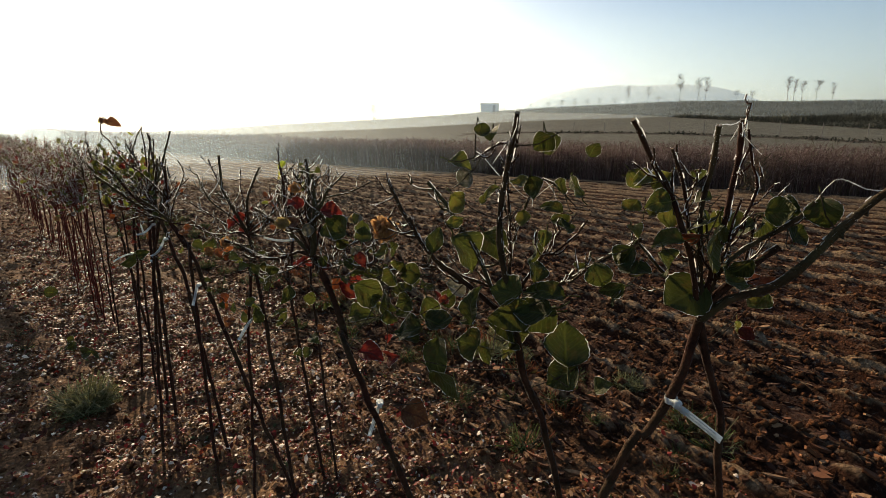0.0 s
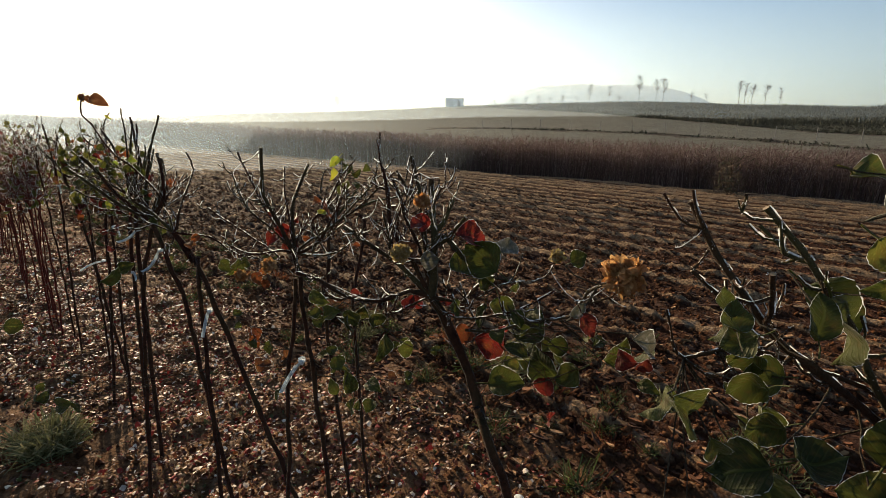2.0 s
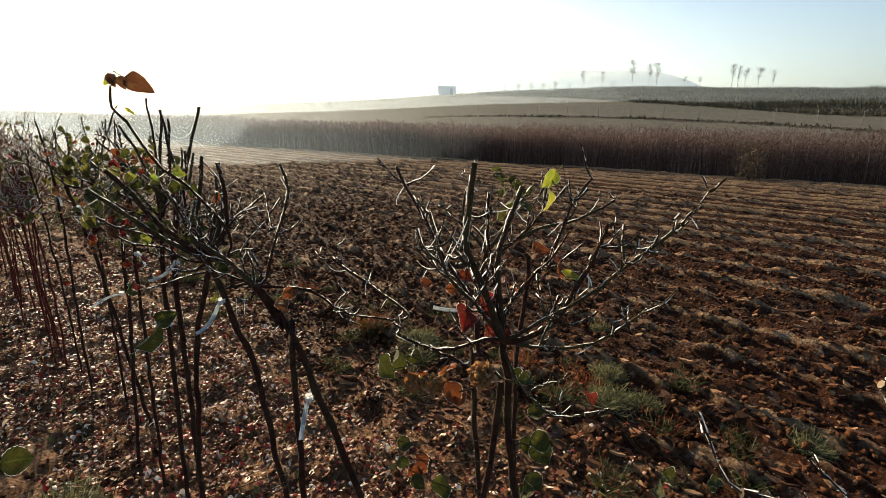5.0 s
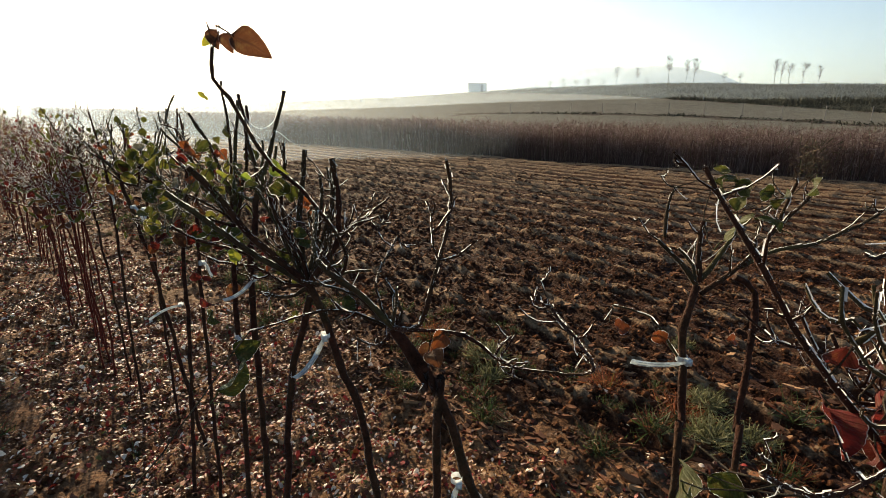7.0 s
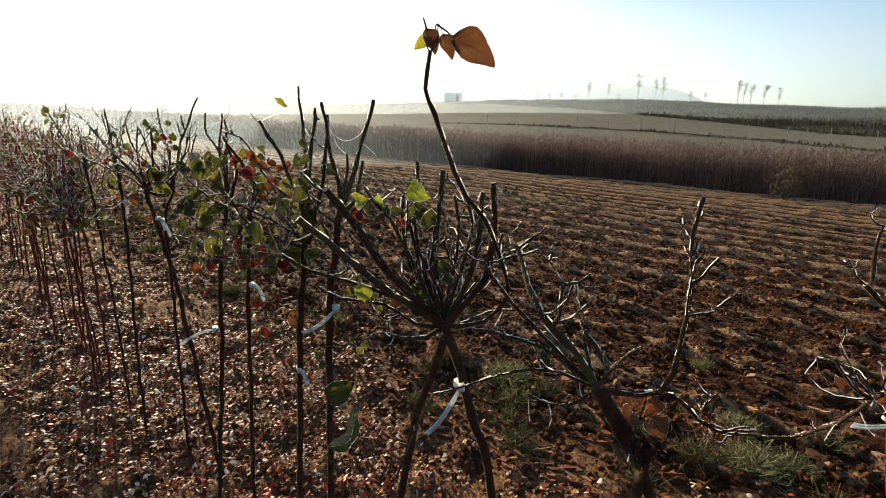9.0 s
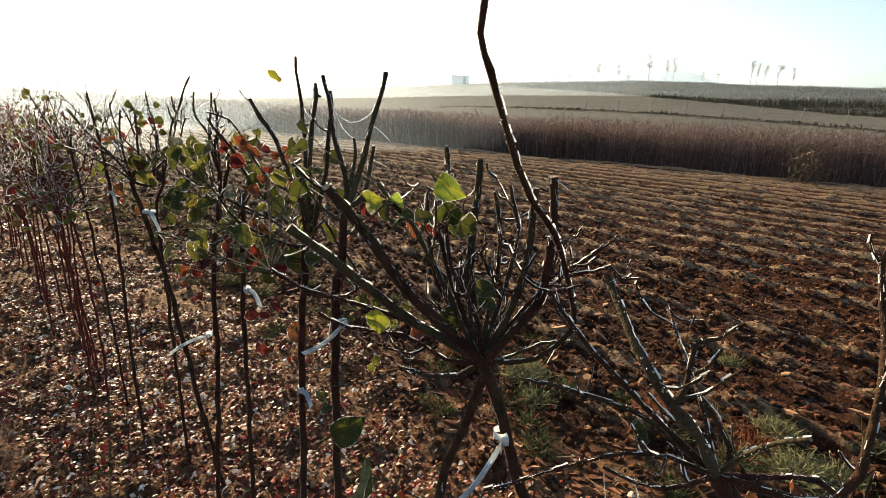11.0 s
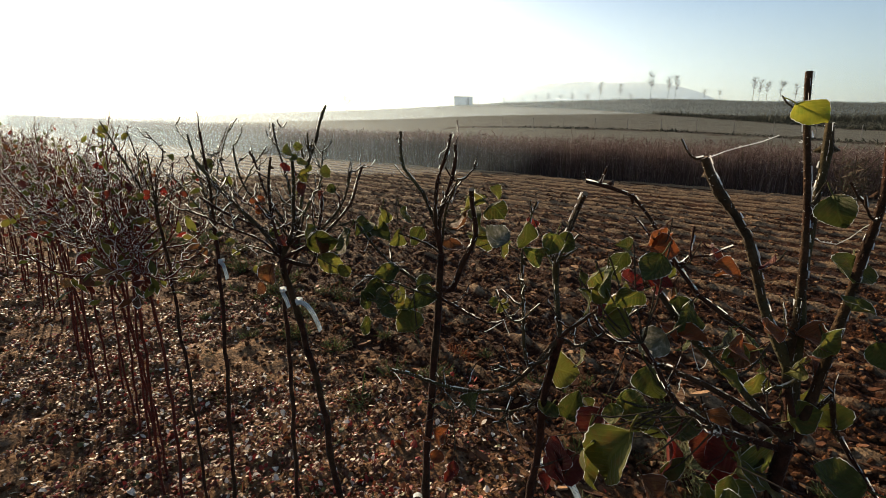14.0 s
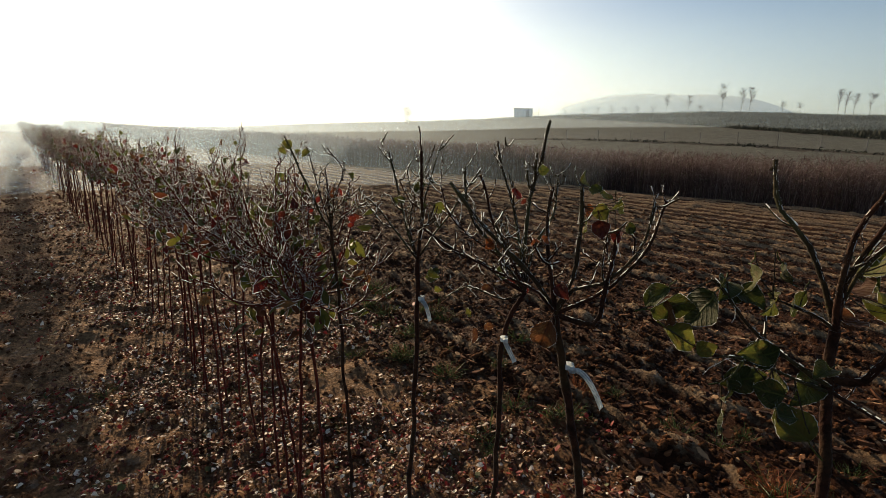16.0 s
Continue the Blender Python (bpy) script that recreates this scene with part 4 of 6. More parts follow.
leaves(tree, 'w', [(-0.20, 1.10, 1.27, 0.050), (0.02, 1.07, 1.12, 0.060), (-0.31, 1.13, 1.24, 0.040)])
leaves(tree, 'b', [(-0.36, 1.12, 1.25, 0.060)])
leaves(tree, 'y', [(-0.13, 1.15, 1.05, 0.060), (-0.46, 1.12, 1.16, 0.040)])
leaves(tree, 'o', [(-0.26, 1.13, 1.11, 0.050)])
leaves(tree, 'g', [(-0.11, 1.11, 1.07, 0.050), (-0.07, 1.08, 1.13, 0.050), (0.04, 1.12, 1.08, 0.060), (-0.10, 1.08, 1.06, 0.060), (-0.24, 1.08, 1.16, 0.050), (-0.17, 1.09, 1.14, 0.050)])
leaves(tree, 'r', [(-0.02, 1.04, 1.11, 0.050), (-0.13, 1.08, 1.04, 0.050)])
leaves(tree, 'w', [(-0.161, 0.882, 1.256, 0.03)], (0.5, 0, 0.4))
leaves(tree, 'r', [(-0.152, 0.874, 1.233, 0.042)], (0.4, 0, -0.8))
leaves(tree, 'g', [(-0.160, 0.896, 1.309, 0.028), (-0.19, 1.0, 1.18, 0.04), (-0.20, 1.03, 1.14, 0.05)])
thread(tree, (-0.337, 1.208, 1.357), (-0.321, 1.140, 1.365), 0.006)
thread(tree, (-0.390, 1.164, 1.318), (-0.358, 1.181, 1.307), 0.004)
thread(tree, (-0.358, 1.181, 1.310), (-0.319, 1.188, 1.296), 0.006)
thread(tree, (-0.396, 1.174, 1.328), (-0.421, 1.186, 1.295), 0.008)
thread(tree, (-0.447, 1.169, 1.274), (-0.434, 1.168, 1.238), 0.0)
thread(tree, (-0.475, 1.161, 1.193), (-0.391, 1.136, 1.175), 0.006)
thread(tree, (-0.302, 1.158, 1.281), (-0.318, 1.074, 1.348), 0.01)
thread(tree, (-0.371, 1.135, 1.247), (-0.299, 1.158, 1.240), 0.006)
thread(tree, (-0.366, 1.182, 1.359), (-0.339, 1.170, 1.345), 0.006)
finish(tree, 18)
tree = rose([(-0.51, 1.51, -0.02), (-0.57, 1.51, 0.78), (-0.59, 1.52, 0.96), (-0.60, 1.52, 1.09), (-0.61, 1.52, 1.15)], 0.0056)
stem(tree, [(-0.69, 1.53, -0.02), (-0.64, 1.52, 0.77), (-0.62, 1.52, 0.96), (-0.61, 1.52, 1.09)], 0.0049)
cane(tree, [(-0.61, 1.52, 1.15), (-0.634, 1.508, 1.216), (-0.664, 1.497, 1.285), (-0.663, 1.489, 1.335), (-0.659, 1.482, 1.391)], 0.0060, 0.5)
cane(tree, [(-0.61, 1.52, 1.15), (-0.658, 1.546, 1.218), (-0.695, 1.566, 1.274), (-0.721, 1.585, 1.325), (-0.748, 1.603, 1.373)], 0.0034, 0.9)
cane(tree, [(-0.61, 1.52, 1.15), (-0.619, 1.534, 1.226), (-0.629, 1.544, 1.288), (-0.629, 1.552, 1.346)], 0.0030, 1.0)
cane(tree, [(-0.61, 1.52, 1.15), (-0.611, 1.529, 1.183), (-0.615, 1.547, 1.245), (-0.599, 1.560, 1.296), (-0.579, 1.573, 1.350)], 0.0050, 0.9)
cane(tree, [(-0.61, 1.52, 1.15), (-0.588, 1.507, 1.156), (-0.543, 1.499, 1.190), (-0.510, 1.500, 1.253), (-0.486, 1.502, 1.314)], 0.0050, 1.0)
cane(tree, [(-0.61, 1.52, 1.15), (-0.574, 1.499, 1.180), (-0.499, 1.481, 1.236), (-0.447, 1.465, 1.290), (-0.417, 1.449, 1.333)], 0.0030, 1.2)
cane(tree, [(-0.61, 1.52, 1.15), (-0.607, 1.534, 1.182), (-0.570, 1.548, 1.222), (-0.532, 1.564, 1.274), (-0.505, 1.582, 1.325), (-0.475, 1.594, 1.359)], 0.0034, 1.1)
cane(tree, [(-0.61, 1.52, 1.15), (-0.637, 1.503, 1.158), (-0.703, 1.488, 1.156), (-0.750, 1.479, 1.184)], 0.0030, 1.0)
cane(tree, [(-0.61, 1.52, 1.15), (-0.651, 1.498, 1.213), (-0.687, 1.469, 1.256), (-0.712, 1.450, 1.339)], 0.0028, 1.2)
cane(tree, [(-0.61, 1.52, 1.15), (-0.566, 1.496, 1.149), (-0.501, 1.474, 1.165), (-0.449, 1.462, 1.210)], 0.0026, 1.2)
cane(tree, [(-0.61, 1.52, 1.15), (-0.591, 1.508, 1.100), (-0.540, 1.492, 1.048), (-0.465, 1.490, 1.058)], 0.0022, 1.0)
leaves(tree, 'Y', [(-0.53, 1.62, 1.35, 0.045), (-0.53, 1.61, 1.32, 0.045), (-0.54, 1.48, 1.25, 0.030)])
leaves(tree, 'o', [(-0.54, 1.54, 1.26, 0.040), (-0.72, 1.53, 1.10, 0.050), (-0.73, 1.56, 0.92, 0.050)])
leaves(tree, 'r', [(-0.66, 1.52, 1.18, 0.055), (-0.62, 1.55, 1.22, 0.040), (-0.61, 1.53, 1.15, 0.040), (-0.47, 1.53, 1.05, 0.030)])
leaves(tree, 'g', [(-0.76, 1.55, 1.10, 0.060), (-0.58, 1.52, 1.09, 0.045), (-0.57, 1.49, 1.01, 0.050), (-0.74, 1.51, 1.00, 0.040), (-0.69, 1.55, 0.90, 0.050), (-0.56, 1.54, 0.87, 0.050), (-0.43, 1.53, 0.80, 0.070), (-0.56, 1.50, 1.04, 0.040), (-0.72, 1.54, 1.12, 0.040)])
leaves(tree, 'b', [(-0.70, 1.55, 0.86, 0.060), (-0.65, 1.53, 0.88, 0.050)])
leaves(tree, 'g', [(-0.56, 1.52, 0.99, 0.040), (-0.51, 1.49, 0.90, 0.045), (-0.38, 1.49, 0.92, 0.045), (-0.67, 1.52, 0.78, 0.040), (-0.44, 1.46, 0.78, 0.050), (-0.34, 1.51, 0.84, 0.040), (-0.28, 1.51, 0.91, 0.040)])
leaves(tree, 'o', [(-0.68, 1.47, 1.10, 0.040), (-0.72, 1.55, 0.93, 0.045), (-0.53, 1.53, 1.25, 0.035)])
leaves(tree, 'b', [(-0.70, 1.52, 0.87, 0.045), (-0.38, 1.44, 0.87, 0.050)])
finish(tree, 18)
tree = rose([(-0.52, 1.87, -0.02), (-0.600, 1.825, 0.898), (-0.590, 1.842, 0.962), (-0.586, 1.867, 1.052), (-0.588, 1.881, 1.104), (-0.566, 1.898, 1.166)], 0.0058)
stem(tree, [(-0.47, 1.87, -0.02), (-0.511, 1.821, 0.892), (-0.507, 1.837, 0.953), (-0.487, 1.869, 1.072), (-0.479, 1.891, 1.152), (-0.508, 1.900, 1.179)], 0.005)
cane(tree, [(-0.566, 1.898, 1.166), (-0.590, 1.908, 1.199), (-0.624, 1.918, 1.232)], 0.005, 0.5)
cane(tree, [(-0.561, 1.899, 1.171), (-0.561, 1.913, 1.220), (-0.555, 1.924, 1.260)], 0.005, 0.5)
cane(tree, [(-0.560, 1.900, 1.175), (-0.530, 1.911, 1.216), (-0.502, 1.919, 1.251)], 0.005, 0.5)
cane(tree, [(-0.560, 1.895, 1.154), (-0.477, 1.908, 1.213), (-0.443, 1.918, 1.251), (-0.415, 1.924, 1.279), (-0.389, 1.930, 1.304)], 0.0045, 0.8)
cane(tree, [(-0.497, 1.904, 1.194), (-0.457, 1.908, 1.213), (-0.369, 1.910, 1.233), (-0.291, 1.918, 1.272)], 0.004, 0.4)
cane(tree, [(-0.614, 1.919, 1.236), (-0.609, 1.932, 1.283), (-0.597, 1.939, 1.309)], 0.003, 0.6)
cane(tree, [(-0.568, 1.896, 1.158), (-0.572, 1.906, 1.195), (-0.594, 1.914, 1.220)], 0.0035, 0.9)
cane(tree, [(-0.479, 1.908, 1.212), (-0.470, 1.919, 1.254), (-0.444, 1.930, 1.295)], 0.003, 1.0)
cane(tree, [(-0.590, 1.868, 1.055), (-0.637, 1.888, 1.120), (-0.692, 1.894, 1.136)], 0.0022, 0.5)
leaves(tree, 'g', [(-0.54, 1.87, 1.27, 0.060), (-0.55, 1.89, 1.33, 0.035), (-0.51, 1.90, 1.31, 0.040), (-0.49, 1.85, 1.31, 0.045), (-0.47, 1.83, 1.32, 0.040)])
leaves(tree, 'y', [(-0.55, 1.90, 1.33, 0.040)])
leaves(tree, 'o', [(-0.65, 1.84, 1.12, 0.040), (-0.50, 1.89, 1.08, 0.030)])
finish(tree)
tree = rose([(-0.62, 1.79, -0.02), (-0.94, 1.82, 0.98), (-0.97, 1.82, 1.05), (-1.02, 1.83, 1.13)], 0.0072)
stem(tree, [(-0.95, 1.82, -0.02), (-0.96, 1.82, 0.97), (-0.96, 1.82, 1.04), (-1.01, 1.83, 1.12)], 0.0063)
cane(tree, [(-1.02, 1.83, 1.13), (-1.06, 1.81, 1.19), (-1.11, 1.79, 1.24), (-1.12, 1.86, 1.29)], 0.0048, 0.55)
cane(tree, [(-1.02, 1.83, 1.13), (-1.08, 1.85, 1.18), (-1.12, 1.87, 1.22), (-1.15, 1.90, 1.26)], 0.0031, 0.55)
cane(tree, [(-1.02, 1.83, 1.13), (-0.98, 1.77, 1.16), (-0.96, 1.78, 1.24), (-0.94, 1.82, 1.31), (-0.95, 1.80, 1.36)], 0.0034, 0.55)
cane(tree, [(-1.02, 1.83, 1.13), (-0.92, 1.84, 1.11), (-0.85, 1.85, 1.06), (-0.73, 1.85, 1.05), (-0.85, 1.66, 1.23)], 0.0031, 0.55)
cane(tree, [(-1.02, 1.83, 1.13), (-1.04, 1.83, 1.19), (-1.02, 1.94, 1.23)], 0.0024, 0.55)
cane(tree, [(-1.02, 1.83, 1.13), (-1.07, 1.87, 1.16), (-1.16, 1.91, 1.17)], 0.0031, 0.55)
cane(tree, [(-1.02, 1.83, 1.13), (-1.01, 1.80, 1.18), (-1.01, 1.77, 1.21)], 0.0027, 0.55)
cane(tree, [(-1.02, 1.83, 1.13), (-1.01, 1.84, 1.15), (-1.03, 1.86, 1.19)], 0.0034, 0.55)
cane(tree, [(-1.02, 1.83, 1.13), (-1.10, 1.82, 1.16), (-1.21, 1.82, 1.13)], 0.0020, 0.55)
cane(tree, [(-1.02, 1.83, 1.13), (-1.04, 1.86, 1.09), (-1.08, 1.90, 1.08)], 0.0024, 0.55)
leaves(tree, 'g', [(-1.32, 1.62, 0.93, 0.060), (-1.27, 1.60, 0.75, 0.050), (-1.24, 1.60, 0.72, 0.060), (-1.30, 1.60, 0.74, 0.050), (-1.08, 1.85, 1.15, 0.040)])
leaves(tree, 'o', [(-0.96, 1.82, 1.11, 0.040)])
leaves(tree, 'b', [(-0.98, 1.83, 1.09, 0.040), (-0.96, 1.79, 1.10, 0.040)])
finish(tree)
tree = rose([(-0.99, 2.01, -0.02), (-1.09, 2.02, 0.80), (-1.13, 2.02, 0.97), (-1.16, 2.03, 1.07), (-1.18, 2.03, 1.12)], 0.0072)
stem(tree, [(-1.31, 2.04, -0.02), (-1.24, 2.03, 0.80), (-1.21, 2.03, 1.00), (-1.18, 2.03, 1.10)], 0.0063)
cane(tree, [(-1.18, 2.03, 1.12), (-1.229, 2.023, 1.155), (-1.279, 2.016, 1.191), (-1.321, 2.009, 1.228), (-1.348, 1.998, 1.257), (-1.386, 1.990, 1.290)], 0.0068, 0.3)
cane(tree, [(-1.18, 2.03, 1.12), (-1.216, 2.026, 1.157), (-1.249, 2.020, 1.189), (-1.281, 2.015, 1.225), (-1.311, 2.014, 1.275), (-1.336, 2.008, 1.309), (-1.350, 1.998, 1.329)], 0.0082, 0.2)
cane(tree, [(-1.18, 2.03, 1.12), (-1.188, 2.038, 1.153), (-1.198, 2.058, 1.224), (-1.196, 2.070, 1.272), (-1.191, 2.078, 1.307), (-1.187, 2.088, 1.350)], 0.0072, 0.4)
cane(tree, [(-1.18, 2.03, 1.12), (-1.197, 2.043, 1.164), (-1.219, 2.057, 1.211), (-1.231, 2.072, 1.264), (-1.224, 2.088, 1.323), (-1.226, 2.098, 1.361)], 0.0050, 0.5)
cane(tree, [(-1.18, 2.03, 1.12), (-1.160, 2.030, 1.158), (-1.143, 2.034, 1.208), (-1.136, 2.037, 1.251), (-1.131, 2.039, 1.293), (-1.132, 2.039, 1.326)], 0.0060, 0.5)
cane(tree, [(-1.18, 2.03, 1.12), (-1.157, 2.020, 1.153), (-1.126, 2.014, 1.199), (-1.121, 2.010, 1.249), (-1.118, 2.006, 1.296), (-1.125, 2.003, 1.344)], 0.0068, 0.5)
cane(tree, [(-1.18, 2.03, 1.12), (-1.198, 2.036, 1.155), (-1.246, 2.058, 1.243), (-1.265, 2.064, 1.276), (-1.284, 2.065, 1.296), (-1.304, 2.069, 1.323)], 0.0042, 0.6)
cane(tree, [(-1.18, 2.03, 1.12), (-1.142, 2.033, 1.170), (-1.110, 2.037, 1.223), (-1.080, 2.031, 1.240), (-1.036, 2.030, 1.277)], 0.0030, 0.8)
cane(tree, [(-1.18, 2.03, 1.12), (-1.138, 2.032, 1.183), (-1.109, 2.027, 1.221), (-1.087, 2.017, 1.238), (-1.052, 2.004, 1.249)], 0.0028, 0.8)
cane(tree, [(-1.18, 2.03, 1.12), (-1.230, 2.041, 1.145), (-1.285, 2.053, 1.171), (-1.335, 2.061, 1.182), (-1.384, 2.068, 1.192), (-1.431, 2.079, 1.215)], 0.0040, 0.6)
cane(tree, [(-1.18, 2.03, 1.12), (-1.208, 2.038, 1.098), (-1.243, 2.050, 1.089), (-1.277, 2.065, 1.093)], 0.0042, 0.6)
cane(tree, [(-1.18, 2.03, 1.12), (-1.177, 2.045, 1.163), (-1.164, 2.061, 1.210), (-1.159, 2.076, 1.251), (-1.166, 2.097, 1.310)], 0.0042, 0.6)
cane(tree, [(-1.18, 2.03, 1.12), (-1.169, 2.043, 1.165), (-1.150, 2.059, 1.224), (-1.140, 2.073, 1.271), (-1.150, 2.088, 1.320)], 0.0036, 0.7)
cane(tree, [(-1.18, 2.03, 1.12), (-1.204, 2.049, 1.161), (-1.235, 2.069, 1.206), (-1.244, 2.089, 1.252), (-1.246, 2.111, 1.309)], 0.0042, 0.6)
cane(tree, [(-1.18, 2.03, 1.12), (-1.195, 2.024, 1.187), (-1.223, 2.016, 1.240), (-1.232, 2.006, 1.295)], 0.0036, 0.8)
cane(tree, [(-1.18, 2.03, 1.12), (-1.156, 2.030, 1.124), (-1.114, 2.032, 1.143), (-1.071, 2.031, 1.147)], 0.0030, 0.8)
cane(tree, [(-1.18, 2.03, 1.12), (-1.225, 2.030, 1.124), (-1.274, 2.037, 1.154), (-1.335, 2.038, 1.160), (-1.371, 2.042, 1.178)], 0.0030, 0.7)
cane(tree, [(-1.18, 2.03, 1.12), (-1.125, 2.00, 1.14), (-1.102, 1.968, 1.192), (-1.121, 1.933, 1.253), (-1.151, 1.899, 1.308), (-1.177, 1.876, 1.343), (-1.206, 1.862, 1.398), (-1.218, 1.855, 1.43), (-1.228, 1.838, 1.453), (-1.225, 1.835, 1.485)], 0.0036, 0.02)
leaves(tree, 'b', [(-1.178, 1.84, 1.488, 0.06)], (0.056, 0, -0.03))
leaves(tree, 'b', [(-1.206, 1.838, 1.488, 0.034)], (0.3, 0, -0.7))
leaves(tree, 'b', [(-1.222, 1.838, 1.492, 0.034)], (0.3, 0, -0.8))
leaves(tree, 'Y', [(-1.235, 1.842, 1.492, 0.026)], (-0.7, 0, -0.6))
leaves(tree, 'Y', [(-1.22, 2.05, 1.32, 0.050), (-1.31, 2.03, 1.31, 0.040), (-1.28, 2.06, 1.30, 0.030), (-1.30, 2.03, 1.17, 0.040)])
leaves(tree, 'g', [(-1.32, 2.02, 1.29, 0.040), (-1.29, 2.04, 1.29, 0.035), (-1.23, 2.07, 1.29, 0.045), (-1.26, 2.01, 1.30, 0.035), (-1.21, 2.00, 1.29, 0.045), (-1.23, 2.04, 1.17, 0.045), (-1.37, 2.07, 1.04, 0.050), (-1.33, 2.04, 0.94, 0.080), (-1.18, 2.02, 1.21, 0.040)])
leaves(tree, 'o', [(-1.26, 2.06, 1.14, 0.035)])
leaves(tree, 'r', [(-1.24, 2.05, 1.27, 0.030)])
leaves(tree, 'g', [(-1.51, 2.23, 1.21, 0.050), (-1.61, 2.31, 1.19, 0.040), (-1.63, 2.25, 1.18, 0.040), (-1.44, 2.25, 1.34, 0.040), (-1.43, 2.29, 1.30, 0.040), (-1.44, 2.26, 1.28, 0.045)])
leaves(tree, 'y', [(-1.49, 2.29, 1.24, 0.040), (-1.45, 2.23, 1.30, 0.040)])
finish(tree, 18)
tree = rose([(-1.41, 2.34, -0.02), (-1.405, 2.342, 0.6), (-1.398, 2.346, 1.043), (-1.391, 2.363, 1.112), (-1.386, 2.377, 1.17), (-1.379, 2.391, 1.227)], 0.0078)
cane(tree, [(-1.377, 2.392, 1.232), (-1.360, 2.400, 1.275), (-1.349, 2.410, 1.322), (-1.337, 2.420, 1.369), (-1.324, 2.429, 1.415), (-1.312, 2.439, 1.462)], 0.0062, 0.12)
cane(tree, [(-1.379, 2.392, 1.232), (-1.387, 2.405, 1.284), (-1.399, 2.416, 1.330), (-1.407, 2.426, 1.371), (-1.412, 2.436, 1.413), (-1.423, 2.445, 1.453)], 0.0058, 0.12)
cane(tree, [(-1.377, 2.391, 1.227), (-1.350, 2.394, 1.251), (-1.340, 2.403, 1.292), (-1.333, 2.414, 1.335)], 0.0058, 0.1)
cane(tree, [(-1.379, 2.391, 1.227), (-1.374, 2.402, 1.274), (-1.365, 2.413, 1.320), (-1.368, 2.421, 1.348)], 0.0045, 0.3)
cane(tree, [(-1.372, 2.400, 1.262), (-1.355, 2.404, 1.300), (-1.343, 2.412, 1.345), (-1.333, 2.420, 1.372)], 0.0026, 0.5)
cane(tree, [(-1.38, 2.385, 1.20), (-1.42, 2.37, 1.23), (-1.45, 2.35, 1.28)], 0.0035, 0.5)
thread(tree, (-1.412, 2.433, 1.403), (-1.333, 2.424, 1.396), 0.022)
leaves(tree, 'g', [(-1.40, 2.41, 1.24, 0.045), (-1.34, 2.33, 1.07, 0.040)])
leaves(tree, 'y', [(-1.33, 2.38, 1.08, 0.040)])
leaves(tree, 'r', [(-1.38, 2.36, 1.09, 0.050), (-1.33, 2.37, 1.22, 0.045)])
leaves(tree, 'o', [(-1.26, 2.36, 1.21, 0.040), (-1.26, 2.37, 1.20, 0.030)])
leaves(tree, 'y', [(-1.32, 2.36, 1.05, 0.040), (-1.30, 2.33, 1.05, 0.035), (-1.36, 2.35, 1.06, 0.030)])
finish(tree)
tree = rose([(-1.52, 2.46, -0.02), (-1.49, 2.45, 0.80), (-1.48, 2.45, 0.98), (-1.467, 2.448, 1.14)], 0.0072)
cane(tree, [(-1.465, 2.449, 1.144), (-1.473, 2.461, 1.214), (-1.500, 2.473, 1.280), (-1.520, 2.483, 1.338), (-1.548, 2.489, 1.375), (-1.566, 2.492, 1.409)], 0.0062, 0.2)
cane(tree, [(-1.465, 2.449, 1.144), (-1.471, 2.459, 1.215), (-1.466, 2.473, 1.307), (-1.467, 2.481, 1.371), (-1.473, 2.489, 1.433), (-1.479, 2.494, 1.486)], 0.0048, 0.15)
cane(tree, [(-1.465, 2.450, 1.147), (-1.460, 2.470, 1.253), (-1.457, 2.485, 1.338), (-1.449, 2.493, 1.396), (-1.446, 2.498, 1.442)], 0.0062, 0.15)
cane(tree, [(-1.460, 2.448, 1.141), (-1.440, 2.453, 1.217), (-1.422, 2.458, 1.291), (-1.417, 2.461, 1.355), (-1.414, 2.467, 1.428)], 0.0058, 0.25)
cane(tree, [(-1.467, 2.450, 1.147), (-1.507, 2.460, 1.172), (-1.567, 2.473, 1.197), (-1.621, 2.484, 1.222)], 0.0045, 0.4)
cane(tree, [(-1.467, 2.449, 1.141), (-1.520, 2.468, 1.198), (-1.560, 2.482, 1.236), (-1.594, 2.497, 1.284)], 0.0045, 0.4)
cane(tree, [(-1.500, 2.473, 1.240), (-1.552, 2.491, 1.275), (-1.587, 2.508, 1.327), (-1.617, 2.522, 1.372), (-1.661, 2.530, 1.382)], 0.0026, 0.5)
cane(tree, [(-1.47, 2.45, 1.13), (-1.43, 2.45, 1.19), (-1.41, 2.46, 1.15), (-1.34, 2.45, 1.05)], 0.0030, 0.4)
cane(tree, [(-1.47, 2.45, 1.13), (-1.52, 2.45, 1.15), (-1.59, 2.44, 1.19), (-1.63, 2.44, 1.25)], 0.0035, 0.6)
thread(tree, (-1.566, 2.492, 1.407), (-1.515, 2.47, 1.43), 0.0)
leaves(tree, 'Y', [(-1.50, 2.45, 1.45, 0.040)])
leaves(tree, 'y', [(-1.51, 2.49, 1.21, 0.045), (-1.48, 2.44, 1.22, 0.045), (-1.33, 2.46, 0.88, 0.030)])
leaves(tree, 'g', [(-1.42, 2.47, 1.30, 0.055), (-1.46, 2.45, 1.36, 0.045), (-1.54, 2.47, 1.23, 0.050), (-1.45, 2.42, 1.12, 0.060), (-1.62, 2.50, 1.09, 0.050)])
leaves(tree, 'y', [(-1.48, 2.46, 1.10, 0.080), (-1.65, 2.45, 1.29, 0.045), (-1.52, 2.43, 1.11, 0.060), (-1.55, 2.44, 1.07, 0.050), (-1.61, 2.46, 1.17, 0.050)])
